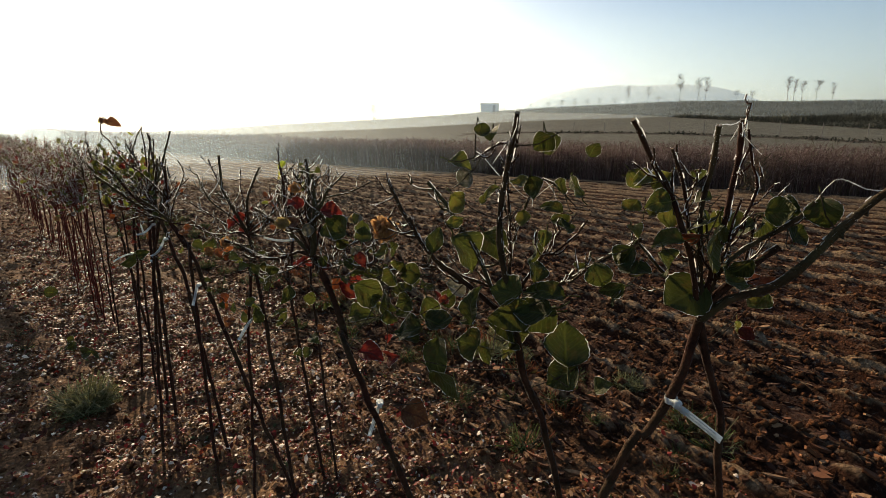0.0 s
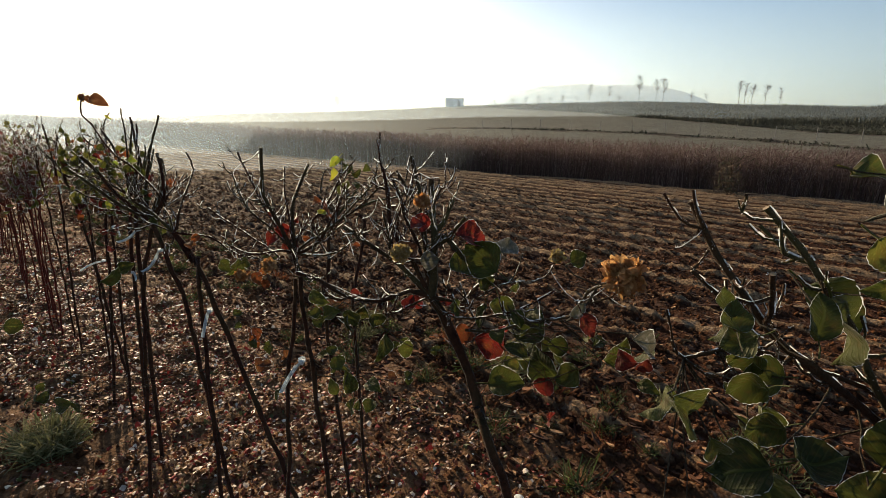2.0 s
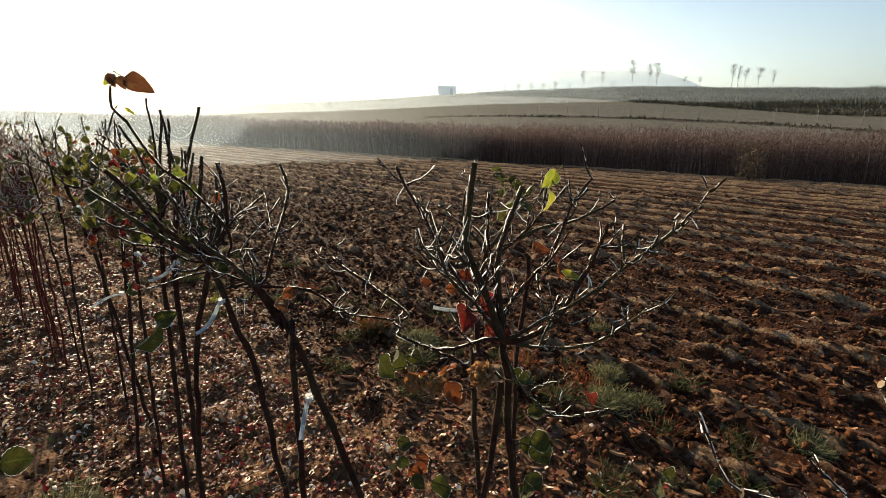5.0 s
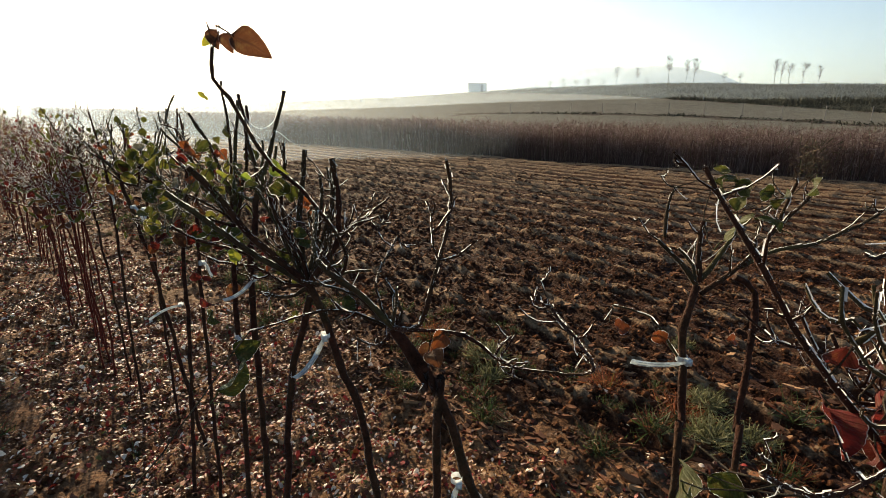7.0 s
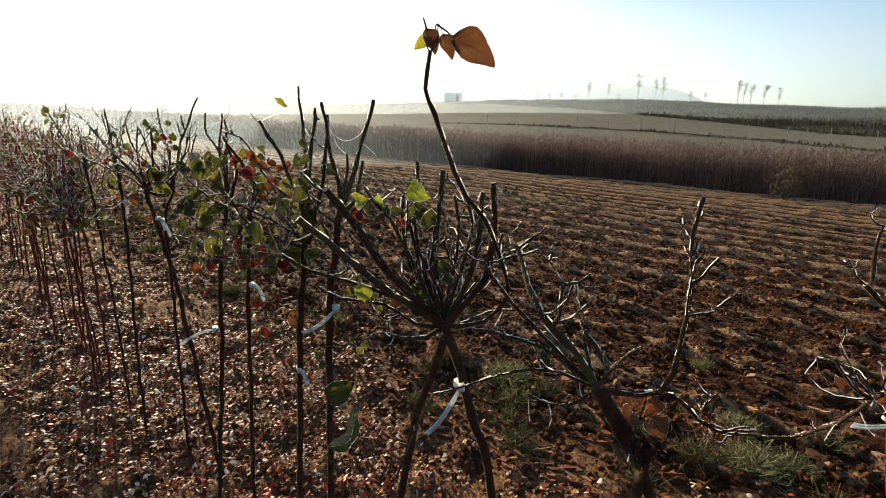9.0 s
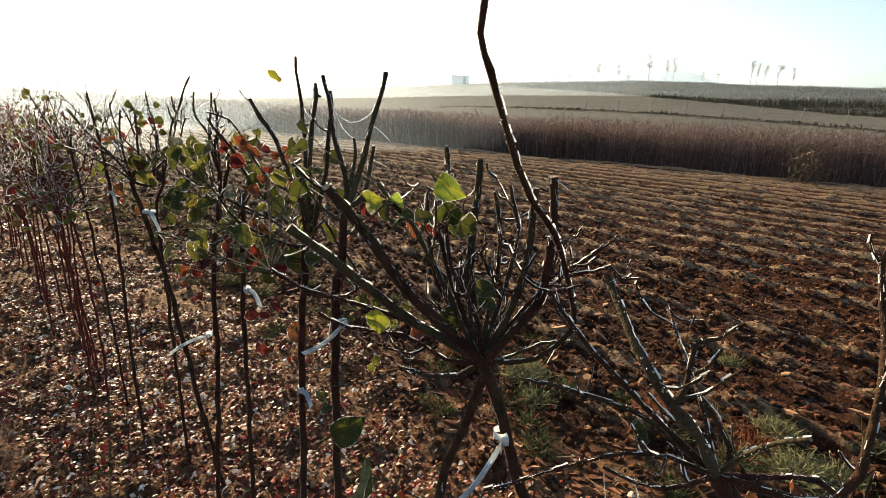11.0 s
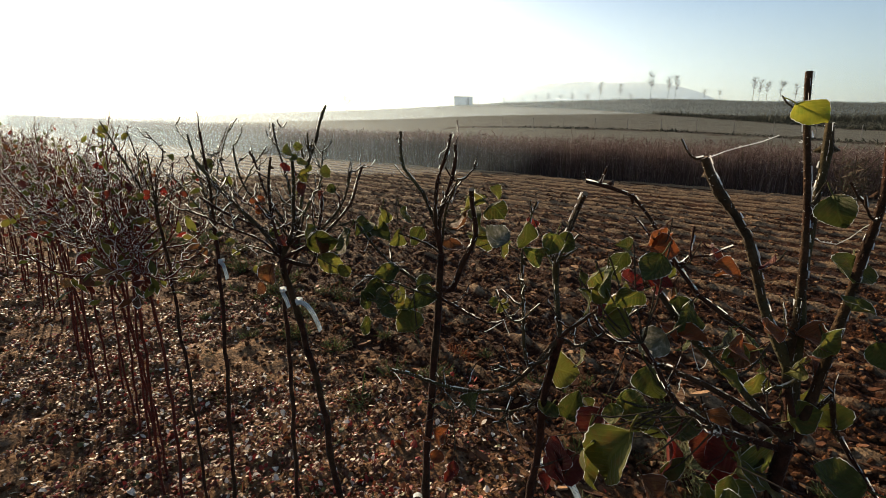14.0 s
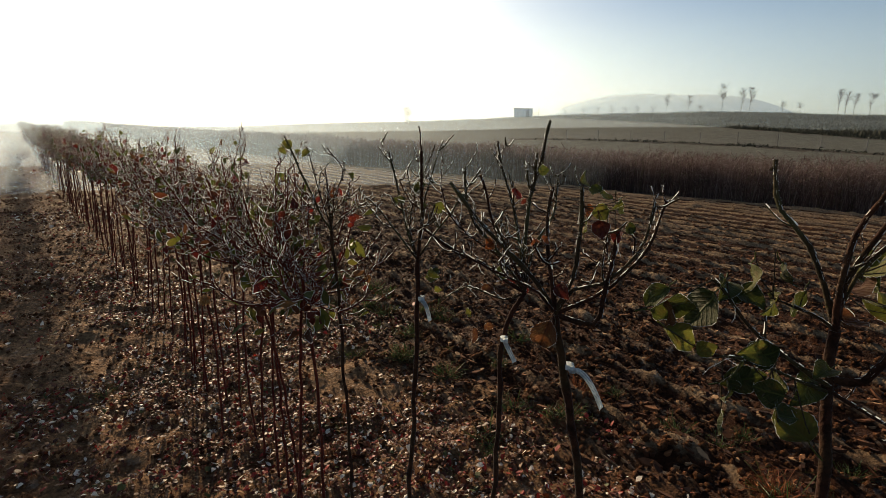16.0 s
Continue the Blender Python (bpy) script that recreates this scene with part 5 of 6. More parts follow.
leaves(tree, 'r', [(-1.59, 2.49, 1.29, 0.045), (-1.52, 2.48, 1.11, 0.060)])
leaves(tree, 'b', [(-1.58, 2.46, 1.17, 0.050), (-1.60, 2.44, 1.09, 0.050)])
leaves(tree, 'o', [(-1.45, 2.45, 1.24, 0.050), (-1.55, 2.45, 1.31, 0.035), (-1.56, 2.47, 1.24, 0.035)])
leaves(tree, 'r', [(-1.55, 2.43, 0.93, 0.050), (-1.53, 2.45, 1.01, 0.050), (-1.40, 2.47, 1.15, 0.035), (-1.58, 2.44, 0.99, 0.040)])
leaves(tree, 'b', [(-1.49, 2.47, 0.94, 0.060)])
leaves(tree, 'g', [(-1.63, 2.44, 1.31, 0.045), (-1.68, 2.42, 1.31, 0.040), (-1.57, 2.48, 1.25, 0.050), (-1.55, 2.49, 1.12, 0.060), (-1.60, 2.46, 1.19, 0.050), (-1.46, 2.47, 1.21, 0.050)])
leaves(tree, 'y', [(-1.68, 2.44, 1.31, 0.040), (-1.66, 2.42, 1.30, 0.035), (-1.59, 2.48, 1.16, 0.060), (-1.65, 2.43, 1.14, 0.070), (-1.48, 2.49, 1.17, 0.050)])
leaves(tree, 'r', [(-1.54, 2.49, 1.31, 0.040), (-1.58, 2.46, 1.10, 0.070)])
leaves(tree, 'b', [(-1.51, 2.48, 1.21, 0.050), (-1.54, 2.45, 1.17, 0.040)])
leaves(tree, 'o', [(-1.58, 2.50, 1.32, 0.040), (-1.54, 2.42, 1.27, 0.040)])
leaves(tree, 'r', [(-1.52, 2.46, 1.09, 0.050), (-1.68, 2.48, 1.12, 0.050), (-1.66, 2.48, 1.09, 0.050)])
leaves(tree, 'w', [(-1.61, 2.47, 1.23, 0.050)])
leaves(tree, 'y', [(-1.42, 2.47, 1.17, 0.060), (-1.45, 2.43, 1.28, 0.050)])
finish(tree)
tree = rose([(-1.69, 2.64, -0.02), (-1.67, 2.64, 0.65), (-1.66, 2.64, 0.94), (-1.65, 2.64, 1.09), (-1.64, 2.63, 1.17)], 0.0056)
cane(tree, [(-1.64, 2.63, 1.17), (-1.64, 2.67, 1.25), (-1.66, 2.53, 1.37)], 0.0050, 0.6)
cane(tree, [(-1.64, 2.63, 1.17), (-1.68, 2.63, 1.13), (-1.70, 2.62, 1.30)], 0.0030, 0.6)
cane(tree, [(-1.64, 2.63, 1.17), (-1.72, 2.65, 1.08), (-1.86, 2.68, 1.10)], 0.0035, 0.6)
cane(tree, [(-1.64, 2.63, 1.17), (-1.59, 2.67, 1.14), (-1.50, 2.69, 1.19)], 0.0030, 0.6)
cane(tree, [(-1.64, 2.63, 1.17), (-1.67, 2.66, 1.05), (-1.77, 2.69, 1.04)], 0.0030, 0.6)
cane(tree, [(-1.64, 2.63, 1.17), (-1.62, 2.61, 1.20), (-1.58, 2.59, 1.25)], 0.0030, 0.6)
leaves(tree, 'g', [(-1.78, 2.63, 1.08, 0.050), (-1.61, 2.64, 1.07, 0.055)])
leaves(tree, 'y', [(-1.66, 2.62, 1.06, 0.055), (-1.62, 2.67, 1.10, 0.060)])
leaves(tree, 'r', [(-1.68, 2.67, 1.30, 0.040)])
leaves(tree, 'o', [(-1.79, 2.65, 1.01, 0.050), (-1.81, 2.65, 1.01, 0.040)])
leaves(tree, 'r', [(-1.77, 2.67, 0.94, 0.030)])
leaves(tree, 'y', [(-1.72, 2.63, 1.21, 0.030)])
leaves(tree, 'g', [(-1.71, 2.57, 1.31, 0.050), (-1.66, 2.55, 1.31, 0.040)])
leaves(tree, 'y', [(-1.69, 2.54, 1.31, 0.040), (-1.61, 2.58, 1.27, 0.040)])
leaves(tree, 'r', [(-1.57, 2.59, 1.25, 0.050)])
leaves(tree, 'b', [(-1.53, 2.59, 1.23, 0.050)])
leaves(tree, 'w', [(-1.75, 2.57, 1.32, 0.050)])
leaves(tree, 'y', [(-1.53, 2.62, 1.26, 0.050)])
leaves(tree, 'o', [(-1.54, 2.59, 1.30, 0.045)])
finish(tree)
tree = rose([(-1.86, 2.79, -0.02), (-1.815, 2.815, 0.6), (-1.797, 2.832, 0.97), (-1.785, 2.864, 1.107), (-1.780, 2.889, 1.213)], 0.0068)
cane(tree, [(-1.780, 2.889, 1.213), (-1.790, 2.904, 1.266), (-1.813, 2.919, 1.318), (-1.846, 2.932, 1.359), (-1.853, 2.943, 1.394), (-1.852, 2.952, 1.422)], 0.0042, 0.3)
cane(tree, [(-1.780, 2.889, 1.213), (-1.791, 2.882, 1.272), (-1.790, 2.878, 1.342), (-1.778, 2.866, 1.381), (-1.770, 2.856, 1.422)], 0.0045, 0.4)
cane(tree, [(-1.780, 2.889, 1.213), (-1.782, 2.884, 1.280), (-1.771, 2.875, 1.328), (-1.764, 2.863, 1.367), (-1.763, 2.852, 1.405)], 0.0048, 0.7)
cane(tree, [(-1.778, 2.875, 1.153), (-1.761, 2.853, 1.164), (-1.745, 2.839, 1.211), (-1.728, 2.825, 1.262), (-1.734, 2.809, 1.302), (-1.742, 2.793, 1.340)], 0.0062, 0.15)
cane(tree, [(-1.784, 2.873, 1.145), (-1.824, 2.878, 1.167), (-1.864, 2.884, 1.197), (-1.908, 2.894, 1.241), (-1.934, 2.901, 1.271)], 0.0034, 0.4)
cane(tree, [(-1.784, 2.872, 1.137), (-1.831, 2.874, 1.152), (-1.887, 2.879, 1.173), (-1.918, 2.879, 1.176)], 0.0026, 0.4)
cane(tree, [(-1.780, 2.872, 1.137), (-1.745, 2.867, 1.115), (-1.697, 2.863, 1.095), (-1.666, 2.864, 1.098)], 0.0028, 0.4)
cane(tree, [(-1.780, 2.889, 1.213), (-1.798, 2.893, 1.228), (-1.826, 2.895, 1.239), (-1.857, 2.897, 1.250)], 0.0026, 0.5)
cane(tree, [(-1.779, 2.893, 1.229), (-1.773, 2.880, 1.289), (-1.762, 2.862, 1.331), (-1.759, 2.839, 1.350)], 0.0028, 0.6)
leaves(tree, 'g', [(-1.982, 2.893, 1.240, 0.065), (-1.947, 2.891, 1.229, 0.065), (-2.013, 2.894, 1.243, 0.058), (-1.846, 2.901, 1.267, 0.058), (-1.881, 2.896, 1.246, 0.052), (-1.860, 2.881, 1.181, 0.052), (-1.906, 2.873, 1.150, 0.058), (-1.882, 2.874, 1.150, 0.065), (-1.909, 2.868, 1.127, 0.058), (-1.815, 2.871, 1.137, 0.072), (-1.679, 2.908, 1.290, 0.065), (-1.920, 2.898, 1.256, 0.052)])
leaves(tree, 'y', [(-1.885, 2.900, 1.265, 0.058), (-1.965, 2.883, 1.194, 0.065), (-1.883, 2.881, 1.181, 0.052), (-1.851, 2.873, 1.147, 0.065), (-1.838, 2.863, 1.102, 0.072), (-1.733, 2.909, 1.294, 0.065), (-1.713, 2.898, 1.245, 0.065), (-1.714, 2.912, 1.306, 0.052)])
leaves(tree, 'b', [(-1.759, 2.890, 1.214, 0.065), (-1.989, 2.889, 1.221, 0.058), (-1.745, 2.904, 1.275, 0.052)])
finish(tree)
tree = rose([(-1.93, 3.06, -0.02), (-2.03, 3.05, 0.81), (-2.06, 3.05, 0.97), (-2.10, 3.05, 1.16)], 0.0072)
cane(tree, [(-2.10, 3.05, 1.16), (-2.071, 3.054, 1.205), (-2.024, 3.050, 1.217), (-1.979, 3.055, 1.266), (-1.956, 3.066, 1.341)], 0.0038, 0.7)
cane(tree, [(-2.10, 3.05, 1.16), (-2.065, 3.049, 1.176), (-2.013, 3.054, 1.211), (-1.958, 3.065, 1.275), (-1.934, 3.077, 1.348)], 0.0040, 0.6)
cane(tree, [(-2.10, 3.05, 1.16), (-2.041, 3.041, 1.149), (-2.028, 3.043, 1.189), (-2.015, 3.050, 1.247), (-2.013, 3.055, 1.297)], 0.0052, 0.5)
cane(tree, [(-2.10, 3.05, 1.16), (-2.077, 3.055, 1.224), (-2.070, 3.058, 1.283), (-2.072, 3.067, 1.368)], 0.0048, 0.5)
cane(tree, [(-2.10, 3.05, 1.16), (-2.124, 3.060, 1.201), (-2.180, 3.073, 1.257), (-2.230, 3.084, 1.304), (-2.280, 3.098, 1.365)], 0.0050, 0.6)
cane(tree, [(-2.10, 3.05, 1.16), (-2.111, 3.056, 1.223), (-2.123, 3.065, 1.300), (-2.115, 3.072, 1.367)], 0.0042, 0.8)
cane(tree, [(-2.10, 3.05, 1.16), (-2.130, 3.042, 1.197), (-2.207, 3.035, 1.237), (-2.272, 3.025, 1.266)], 0.0030, 0.9)
leaves(tree, 'g', [(-2.07, 3.05, 1.38, 0.040), (-2.01, 3.08, 1.33, 0.050)])
leaves(tree, 'y', [(-2.05, 3.03, 1.36, 0.035), (-2.05, 3.05, 1.33, 0.045)])
leaves(tree, 'r', [(-2.04, 3.03, 1.30, 0.050)])
leaves(tree, 'o', [(-2.13, 3.03, 1.28, 0.030), (-2.05, 3.08, 1.33, 0.025)])
leaves(tree, 'b', [(-2.12, 3.03, 1.13, 0.060)])
leaves(tree, 'r', [(-2.09, 3.04, 1.20, 0.040)])
finish(tree)
tree = rose([(-2.16, 3.29, -0.02), (-2.16, 3.29, 0.61), (-2.16, 3.29, 1.00), (-2.12, 3.29, 1.12)], 0.0056)
cane(tree, [(-2.12, 3.29, 1.12), (-2.123, 3.330, 1.199), (-2.112, 3.377, 1.309), (-2.082, 3.424, 1.418), (-2.066, 3.461, 1.481)], 0.0058, 0.7)
cane(tree, [(-2.12, 3.29, 1.12), (-2.137, 3.319, 1.227), (-2.155, 3.344, 1.313), (-2.176, 3.362, 1.374), (-2.189, 3.380, 1.433)], 0.0042, 0.8)
cane(tree, [(-2.12, 3.29, 1.12), (-2.149, 3.291, 1.182), (-2.188, 3.294, 1.256), (-2.207, 3.294, 1.318), (-2.226, 3.292, 1.366)], 0.0042, 0.7)
cane(tree, [(-2.12, 3.29, 1.12), (-2.167, 3.281, 1.152), (-2.216, 3.272, 1.185), (-2.289, 3.263, 1.223), (-2.338, 3.254, 1.258)], 0.0046, 0.6)
cane(tree, [(-2.12, 3.29, 1.12), (-2.174, 3.288, 1.195), (-2.233, 3.286, 1.269), (-2.255, 3.282, 1.330), (-2.257, 3.275, 1.381)], 0.0040, 0.7)
cane(tree, [(-2.12, 3.29, 1.12), (-2.105, 3.309, 1.204), (-2.069, 3.327, 1.279), (-2.059, 3.346, 1.365)], 0.0036, 0.9)
cane(tree, [(-2.12, 3.29, 1.12), (-2.142, 3.296, 1.168), (-2.269, 3.311, 1.258), (-2.308, 3.324, 1.337)], 0.0030, 0.9)
cane(tree, [(-2.12, 3.29, 1.12), (-2.166, 3.286, 1.105), (-2.242, 3.290, 1.128), (-2.291, 3.284, 1.102)], 0.0026, 0.9)
leaves(tree, 'g', [(-2.31, 3.25, 1.16, 0.040), (-2.18, 3.27, 1.17, 0.040)])
leaves(tree, 'y', [(-2.24, 3.32, 1.05, 0.040), (-2.10, 3.27, 1.38, 0.030)])
leaves(tree, 'r', [(-2.15, 3.31, 1.32, 0.040)])
leaves(tree, 'b', [(-2.20, 3.31, 1.11, 0.040)])
leaves(tree, 'o', [(-2.20, 3.27, 1.23, 0.035)])
leaves(tree, 'b', [(-2.23, 3.29, 1.01, 0.050), (-2.20, 3.29, 1.04, 0.040)])
leaves(tree, 'r', [(-2.15, 3.30, 1.14, 0.040)])
finish(tree)
tree = rose([(-2.38, 3.38, -0.02), (-2.37, 3.38, 0.52), (-2.36, 3.38, 0.85), (-2.36, 3.38, 1.16)], 0.0056)
cane(tree, [(-2.36, 3.38, 1.16), (-2.35, 3.35, 1.24), (-2.35, 3.32, 1.41)], 0.0050)
cane(tree, [(-2.36, 3.38, 1.16), (-2.34, 3.40, 1.33), (-2.31, 3.43, 1.43)], 0.0025)
cane(tree, [(-2.36, 3.38, 1.16), (-2.39, 3.42, 1.23), (-2.44, 3.46, 1.40)], 0.0040)
cane(tree, [(-2.36, 3.38, 1.16), (-2.32, 3.40, 1.22), (-2.22, 3.42, 1.37)], 0.0030)
cane(tree, [(-2.36, 3.38, 1.16), (-2.42, 3.41, 1.23), (-2.50, 3.44, 1.30)], 0.0030)
cane(tree, [(-2.36, 3.38, 1.16), (-2.38, 3.41, 1.26), (-2.33, 3.45, 1.42)], 0.0025)
leaves(tree, 'g', [(-2.36, 3.37, 1.32, 0.045), (-2.41, 3.40, 1.29, 0.035)])
leaves(tree, 'y', [(-2.32, 3.40, 1.11, 0.045)])
leaves(tree, 'y', [(-2.31, 3.38, 1.28, 0.040)])
leaves(tree, 'r', [(-2.50, 3.34, 1.25, 0.030)])
finish(tree)
tree = rose([(-2.58, 3.63, -0.02), (-2.58, 3.63, 0.29), (-2.61, 3.63, 0.91), (-2.63, 3.63, 1.17)], 0.0048)
cane(tree, [(-2.63, 3.63, 1.17), (-2.64, 3.64, 1.28), (-2.65, 3.65, 1.34)], 0.0040)
cane(tree, [(-2.63, 3.63, 1.17), (-2.62, 3.66, 1.23), (-2.56, 3.70, 1.29)], 0.0030)
cane(tree, [(-2.63, 3.63, 1.17), (-2.66, 3.61, 1.23), (-2.74, 3.59, 1.43)], 0.0040)
cane(tree, [(-2.63, 3.63, 1.17), (-2.66, 3.64, 1.26), (-2.70, 3.65, 1.40)], 0.0030)
cane(tree, [(-2.63, 3.63, 1.17), (-2.60, 3.66, 1.21), (-2.52, 3.70, 1.26)], 0.0030)
cane(tree, [(-2.63, 3.63, 1.17), (-2.62, 3.63, 1.26), (-2.60, 3.64, 1.34), (-2.64, 3.64, 1.40)], 0.0030)
leaves(tree, 'y', [(-2.73, 3.59, 1.40, 0.040), (-2.70, 3.63, 1.38, 0.035)])
leaves(tree, 'g', [(-2.67, 3.61, 1.19, 0.040), (-2.57, 3.64, 1.32, 0.035)])
leaves(tree, 'y', [(-2.73, 3.65, 1.14, 0.040), (-2.79, 3.61, 1.18, 0.040)])
leaves(tree, 'o', [(-2.63, 3.65, 1.28, 0.030)])
leaves(tree, 'r', [(-2.77, 3.63, 1.21, 0.040)])
finish(tree)
# ---- the far part of the row ----


def plain_rose(seed, leafy):
    """A whole rose at the origin whose leaves are one mesh, for the far part of the row."""
    r = random.Random(seed)
    ob = tagged(new("standard_rose"), "standard rose with thin leafy crown further down the row", "rose", "roses in the row")
    heap = Heap()
    tilt = Vector((r.gauss(0, 0.05), r.gauss(0, 0.05), 0))
    top = Vector((0, 0, r.uniform(0.9, 1.06))) + tilt
    tube(heap, [(0, 0, -0.04), tilt * 0.2 + Vector((r.gauss(0, 0.015), r.gauss(0, 0.015), 0.5)), top], 0.0054, 0.0046, 6, 0.06, 0.008, 0.2)
    part("stem", heap.mesh("stem", [M["red_stem"]]), ob)
    wood, frost, lines = Heap(), Heap(), []
    for i in range(r.randrange(7, 11)):
        a = 2 * math.pi * i / 9 + r.gauss(0, 0.3)
        reach, rise = r.uniform(0.08, 0.3), r.uniform(0.05, 0.36)
        q = top + Vector((math.cos(a) * reach, math.sin(a) * reach, rise))
        line = tube(wood, [top, top.lerp(q, 0.5) + Vector((math.cos(a) * 0.04, math.sin(a) * 0.04, -0.03)), q], 0.0036, 0.0022, 5, 0.04, 0.008, 0.3, 1)
        lines.append(line)
        twigs(wood, line, r.randrange(9, 15), 0.085, r, frost)
        frost_on(frost, line, 0.003, 90, r, 2.2)
        rime(frost, line, 0.003, r, 0.8)
    part("crown", wood.mesh("crown", [M["red_stem"], M["cut_wood"], M["bark"]]), ob)
    heap, kinds = Heap(), list(SKIN)
    for _ in range(leafy):
        line = r.choice(lines)
        p = line[r.randrange(len(line) // 3, len(line))] + Vector((r.gauss(0, 0.03), r.gauss(0, 0.03), -abs(r.gauss(0.02, 0.05))))
        m = Matrix.Translation(p) @ leaf_turn(r) @ Matrix.Scale(r.uniform(0.022, 0.046), 4)
        v = [m @ Vector(c) for c in ((0, -0.4, 0), (-0.3, 0.25, 0.1), (0, 0.2, 0), (0.3, 0.25, 0.1), (-0.26, 0.65, 0.04), (0.26, 0.65, 0.04), (0, 0.6, -0.06), (0, 1, -0.12))]
        for edge in ((0, 1, 4, 7), (0, 3, 5, 7)):
            for i, j in zip(edge, edge[1:]):
                if r.random() < 0.5:
                    p, q = v[i], v[j]
                    frost.add([p, q, v[2].lerp(q, 1.1), v[2].lerp(p, 1.1)], [(0, 1, 2, 3)])
        heap.add(v, [(0, 2, 1), (0, 3, 2), (1, 2, 6, 4), (2, 3, 5, 6), (4, 6, 7), (6, 5, 7)], kinds.index(r.choice("ggggyyyrrrbbbb")))
    part("foliage", heap.mesh("foliage", [SKIN[k] for k in kinds]), ob, "sparse green, yellow and red leaves")
    tagged(part("frost", frost.mesh("frost", [M["frost"]], False), ob, "white frost needles"), kind="stuff")
    return ob


VARIANTS = [plain_rose(s, n) for s, n in ((11, 60), (12, 84), (13, 40), (14, 72), (15, 52), (16, 90), (17, 66), (18, 58), (19, 76))]


def far_row():
    at, k = 4.55, 0
    spare = list(VARIANTS)
    gaps = random.Random(5)
    while at < 60:
        x, y = place(at, 0.62 + gaps.gauss(0, 0.035))
        m = pose(x, y, stand(x, y), gaps.gauss(0, 1.5), gaps.gauss(0, 1.5), gaps.uniform(0, 360)) @ Matrix.Scale(gaps.uniform(0.92, 1.04), 4)
        if spare:
            spare.pop().matrix_basis = m
        else:
            src = gaps.choice(VARIANTS)
            ob = copy_thing(src, Matrix.Identity(4))
            ob.matrix_basis = m
        at += gaps.uniform(0.1, 0.2) * (1 if at < 25 else 1.6)


far_row()

# ---- tags on the stems ----


def plant_tag(x, y, z, dx, dz, arch, wide=0.009):
    """A loop of white plastic round the stem with its long printed end hanging off."""
    ob = tagged(new("plant_tag"), "white plastic loop tag tied round a rose stem", "tag", "tags on the roses")
    ob.location = (x, y, z)
    loop = Heap()
    ring = [(0.0085 * math.cos(a), 0.0085 * math.sin(a)) for a in (2 * math.pi * i / 14 for i in range(14))]
    v = [(p, q, h) for h in (-wide / 2, wide / 2) for p, q in ring]
    loop.add(v, [(i, (i + 1) % 14, 14 + (i + 1) % 14, 14 + i) for i in range(14)])
    box(loop, (-0.002, -0.018, -wide * 0.55), (0.007, -0.009, wide * 0.55))
    part("loop", loop.mesh("loop", [M["tag"]]), ob)
    n, strip, marks = 12, Heap(), Heap()
    long = math.hypot(dx, dz)
    face = Vector((-dz, 0, dx)).normalized() * (wide / 2)
    for i in range(n + 1):
        t = i / n
        c = Vector((dx * t, -0.016 - 0.02 * t * t, dz * t + arch * 4 * t * (1 - t)))
        taper = face * (0.55 + 0.45 * min(1, 6 * t)) + Vector((0, 0.0015, 0))
        strip.v += [tuple(c - taper), tuple(c + taper), tuple(c + taper + Vector((0, 0.0007, 0))), tuple(c - taper + Vector((0, 0.0007, 0)))]
        if 3 < i < n - 1:
            f = face * 0.5
            o, w = Vector((0, -0.0012, 0)), Vector((dx, 0, dz)) / long * 0.0035
            for s in (-0.5, 0.35):
                marks.add([c + face * s - w + o, c + face * s + w + o, c + face * s + w + f * 0.5 + o, c + face * s - w + f * 0.5 + o], [(0, 1, 2, 3)])
    for i in range(n):
        for j in range(4):
            a, b = i * 4 + j, i * 4 + (j + 1) % 4
            strip.f.append((a, b, b + 4, a + 4))
            strip.m.append(0)
    part("strip", strip.mesh("strip", [M["tag"]]), ob)
    part("print", marks.mesh("print", [M["tag_print"]], False), ob, "faint grey-blue bars of print")


TAGS = ((-0.16, 1.08, 0.84, -0.0216, -0.0648, 0), (0.304, 0.66, 1.094, 0.055, -0.04, 0), (-0.595, 1.48, 0.9, -0.0432, -0.0648, 0.0072),
    (-0.588, 1.87, 1.06, -0.0936, 0.0144, -0.0072), (-0.93, 1.81, 0.9, -0.0144, -0.072, 0.0072), (-1.155, 2.02, 1.03, -0.0504, -0.0648, -0.0144),
    (-1.82, 2.81, 0.775, -0.0936, -0.0432, 0.0072), (-1.383, 2.33, 1.033, -0.0648, -0.0432, -0.0108), (-1.49, 2.454, 0.825, 0.0252, -0.0252, 0.00864), (-2.07, 3.05, 1.07, 0.05, -0.055, 0.018),
    (-2.35, 3.38, 1.067, 0.0252, -0.0432, 0.0108), (-2.16, 3.27, 1.02, 0.0216, -0.036, 0), (-2.78, 3.82, 0.985, -0.0216, -0.072, -0.0072), (-1.645, 2.63, 0.98, 0.0396, -0.036, 0.0158))
for row in TAGS:
    plant_tag(*row)

# ---- dried blooms ----


def petal_mesh(mat, wide, curl):
    heap = Heap()
    for i in range(8):
        t = i / 7
        w = wide * math.sin(math.pi * (0.15 + 0.75 * t))
        heap.v += [(c * w, t, curl * t * t + 0.2 * c * c + 0.13 * math.sin(8 * t + 4 * c + 9 * curl)) for c in (-1, -0.5, 0, 0.5, 1)]
    heap.f = [(i * 5 + j, i * 5 + j + 1, i * 5 + j + 6, i * 5 + j + 5) for i in range(7) for j in range(4)]
    heap.m = [0] * 28
    return heap.mesh("petal", [mat])


PETALS = {k: [petal_mesh(M[k], w, c) for w, c in ((0.55, 0.3), (0.66, -0.35), (0.45, 0.6))] for k in ("petal", "dry_petal")}


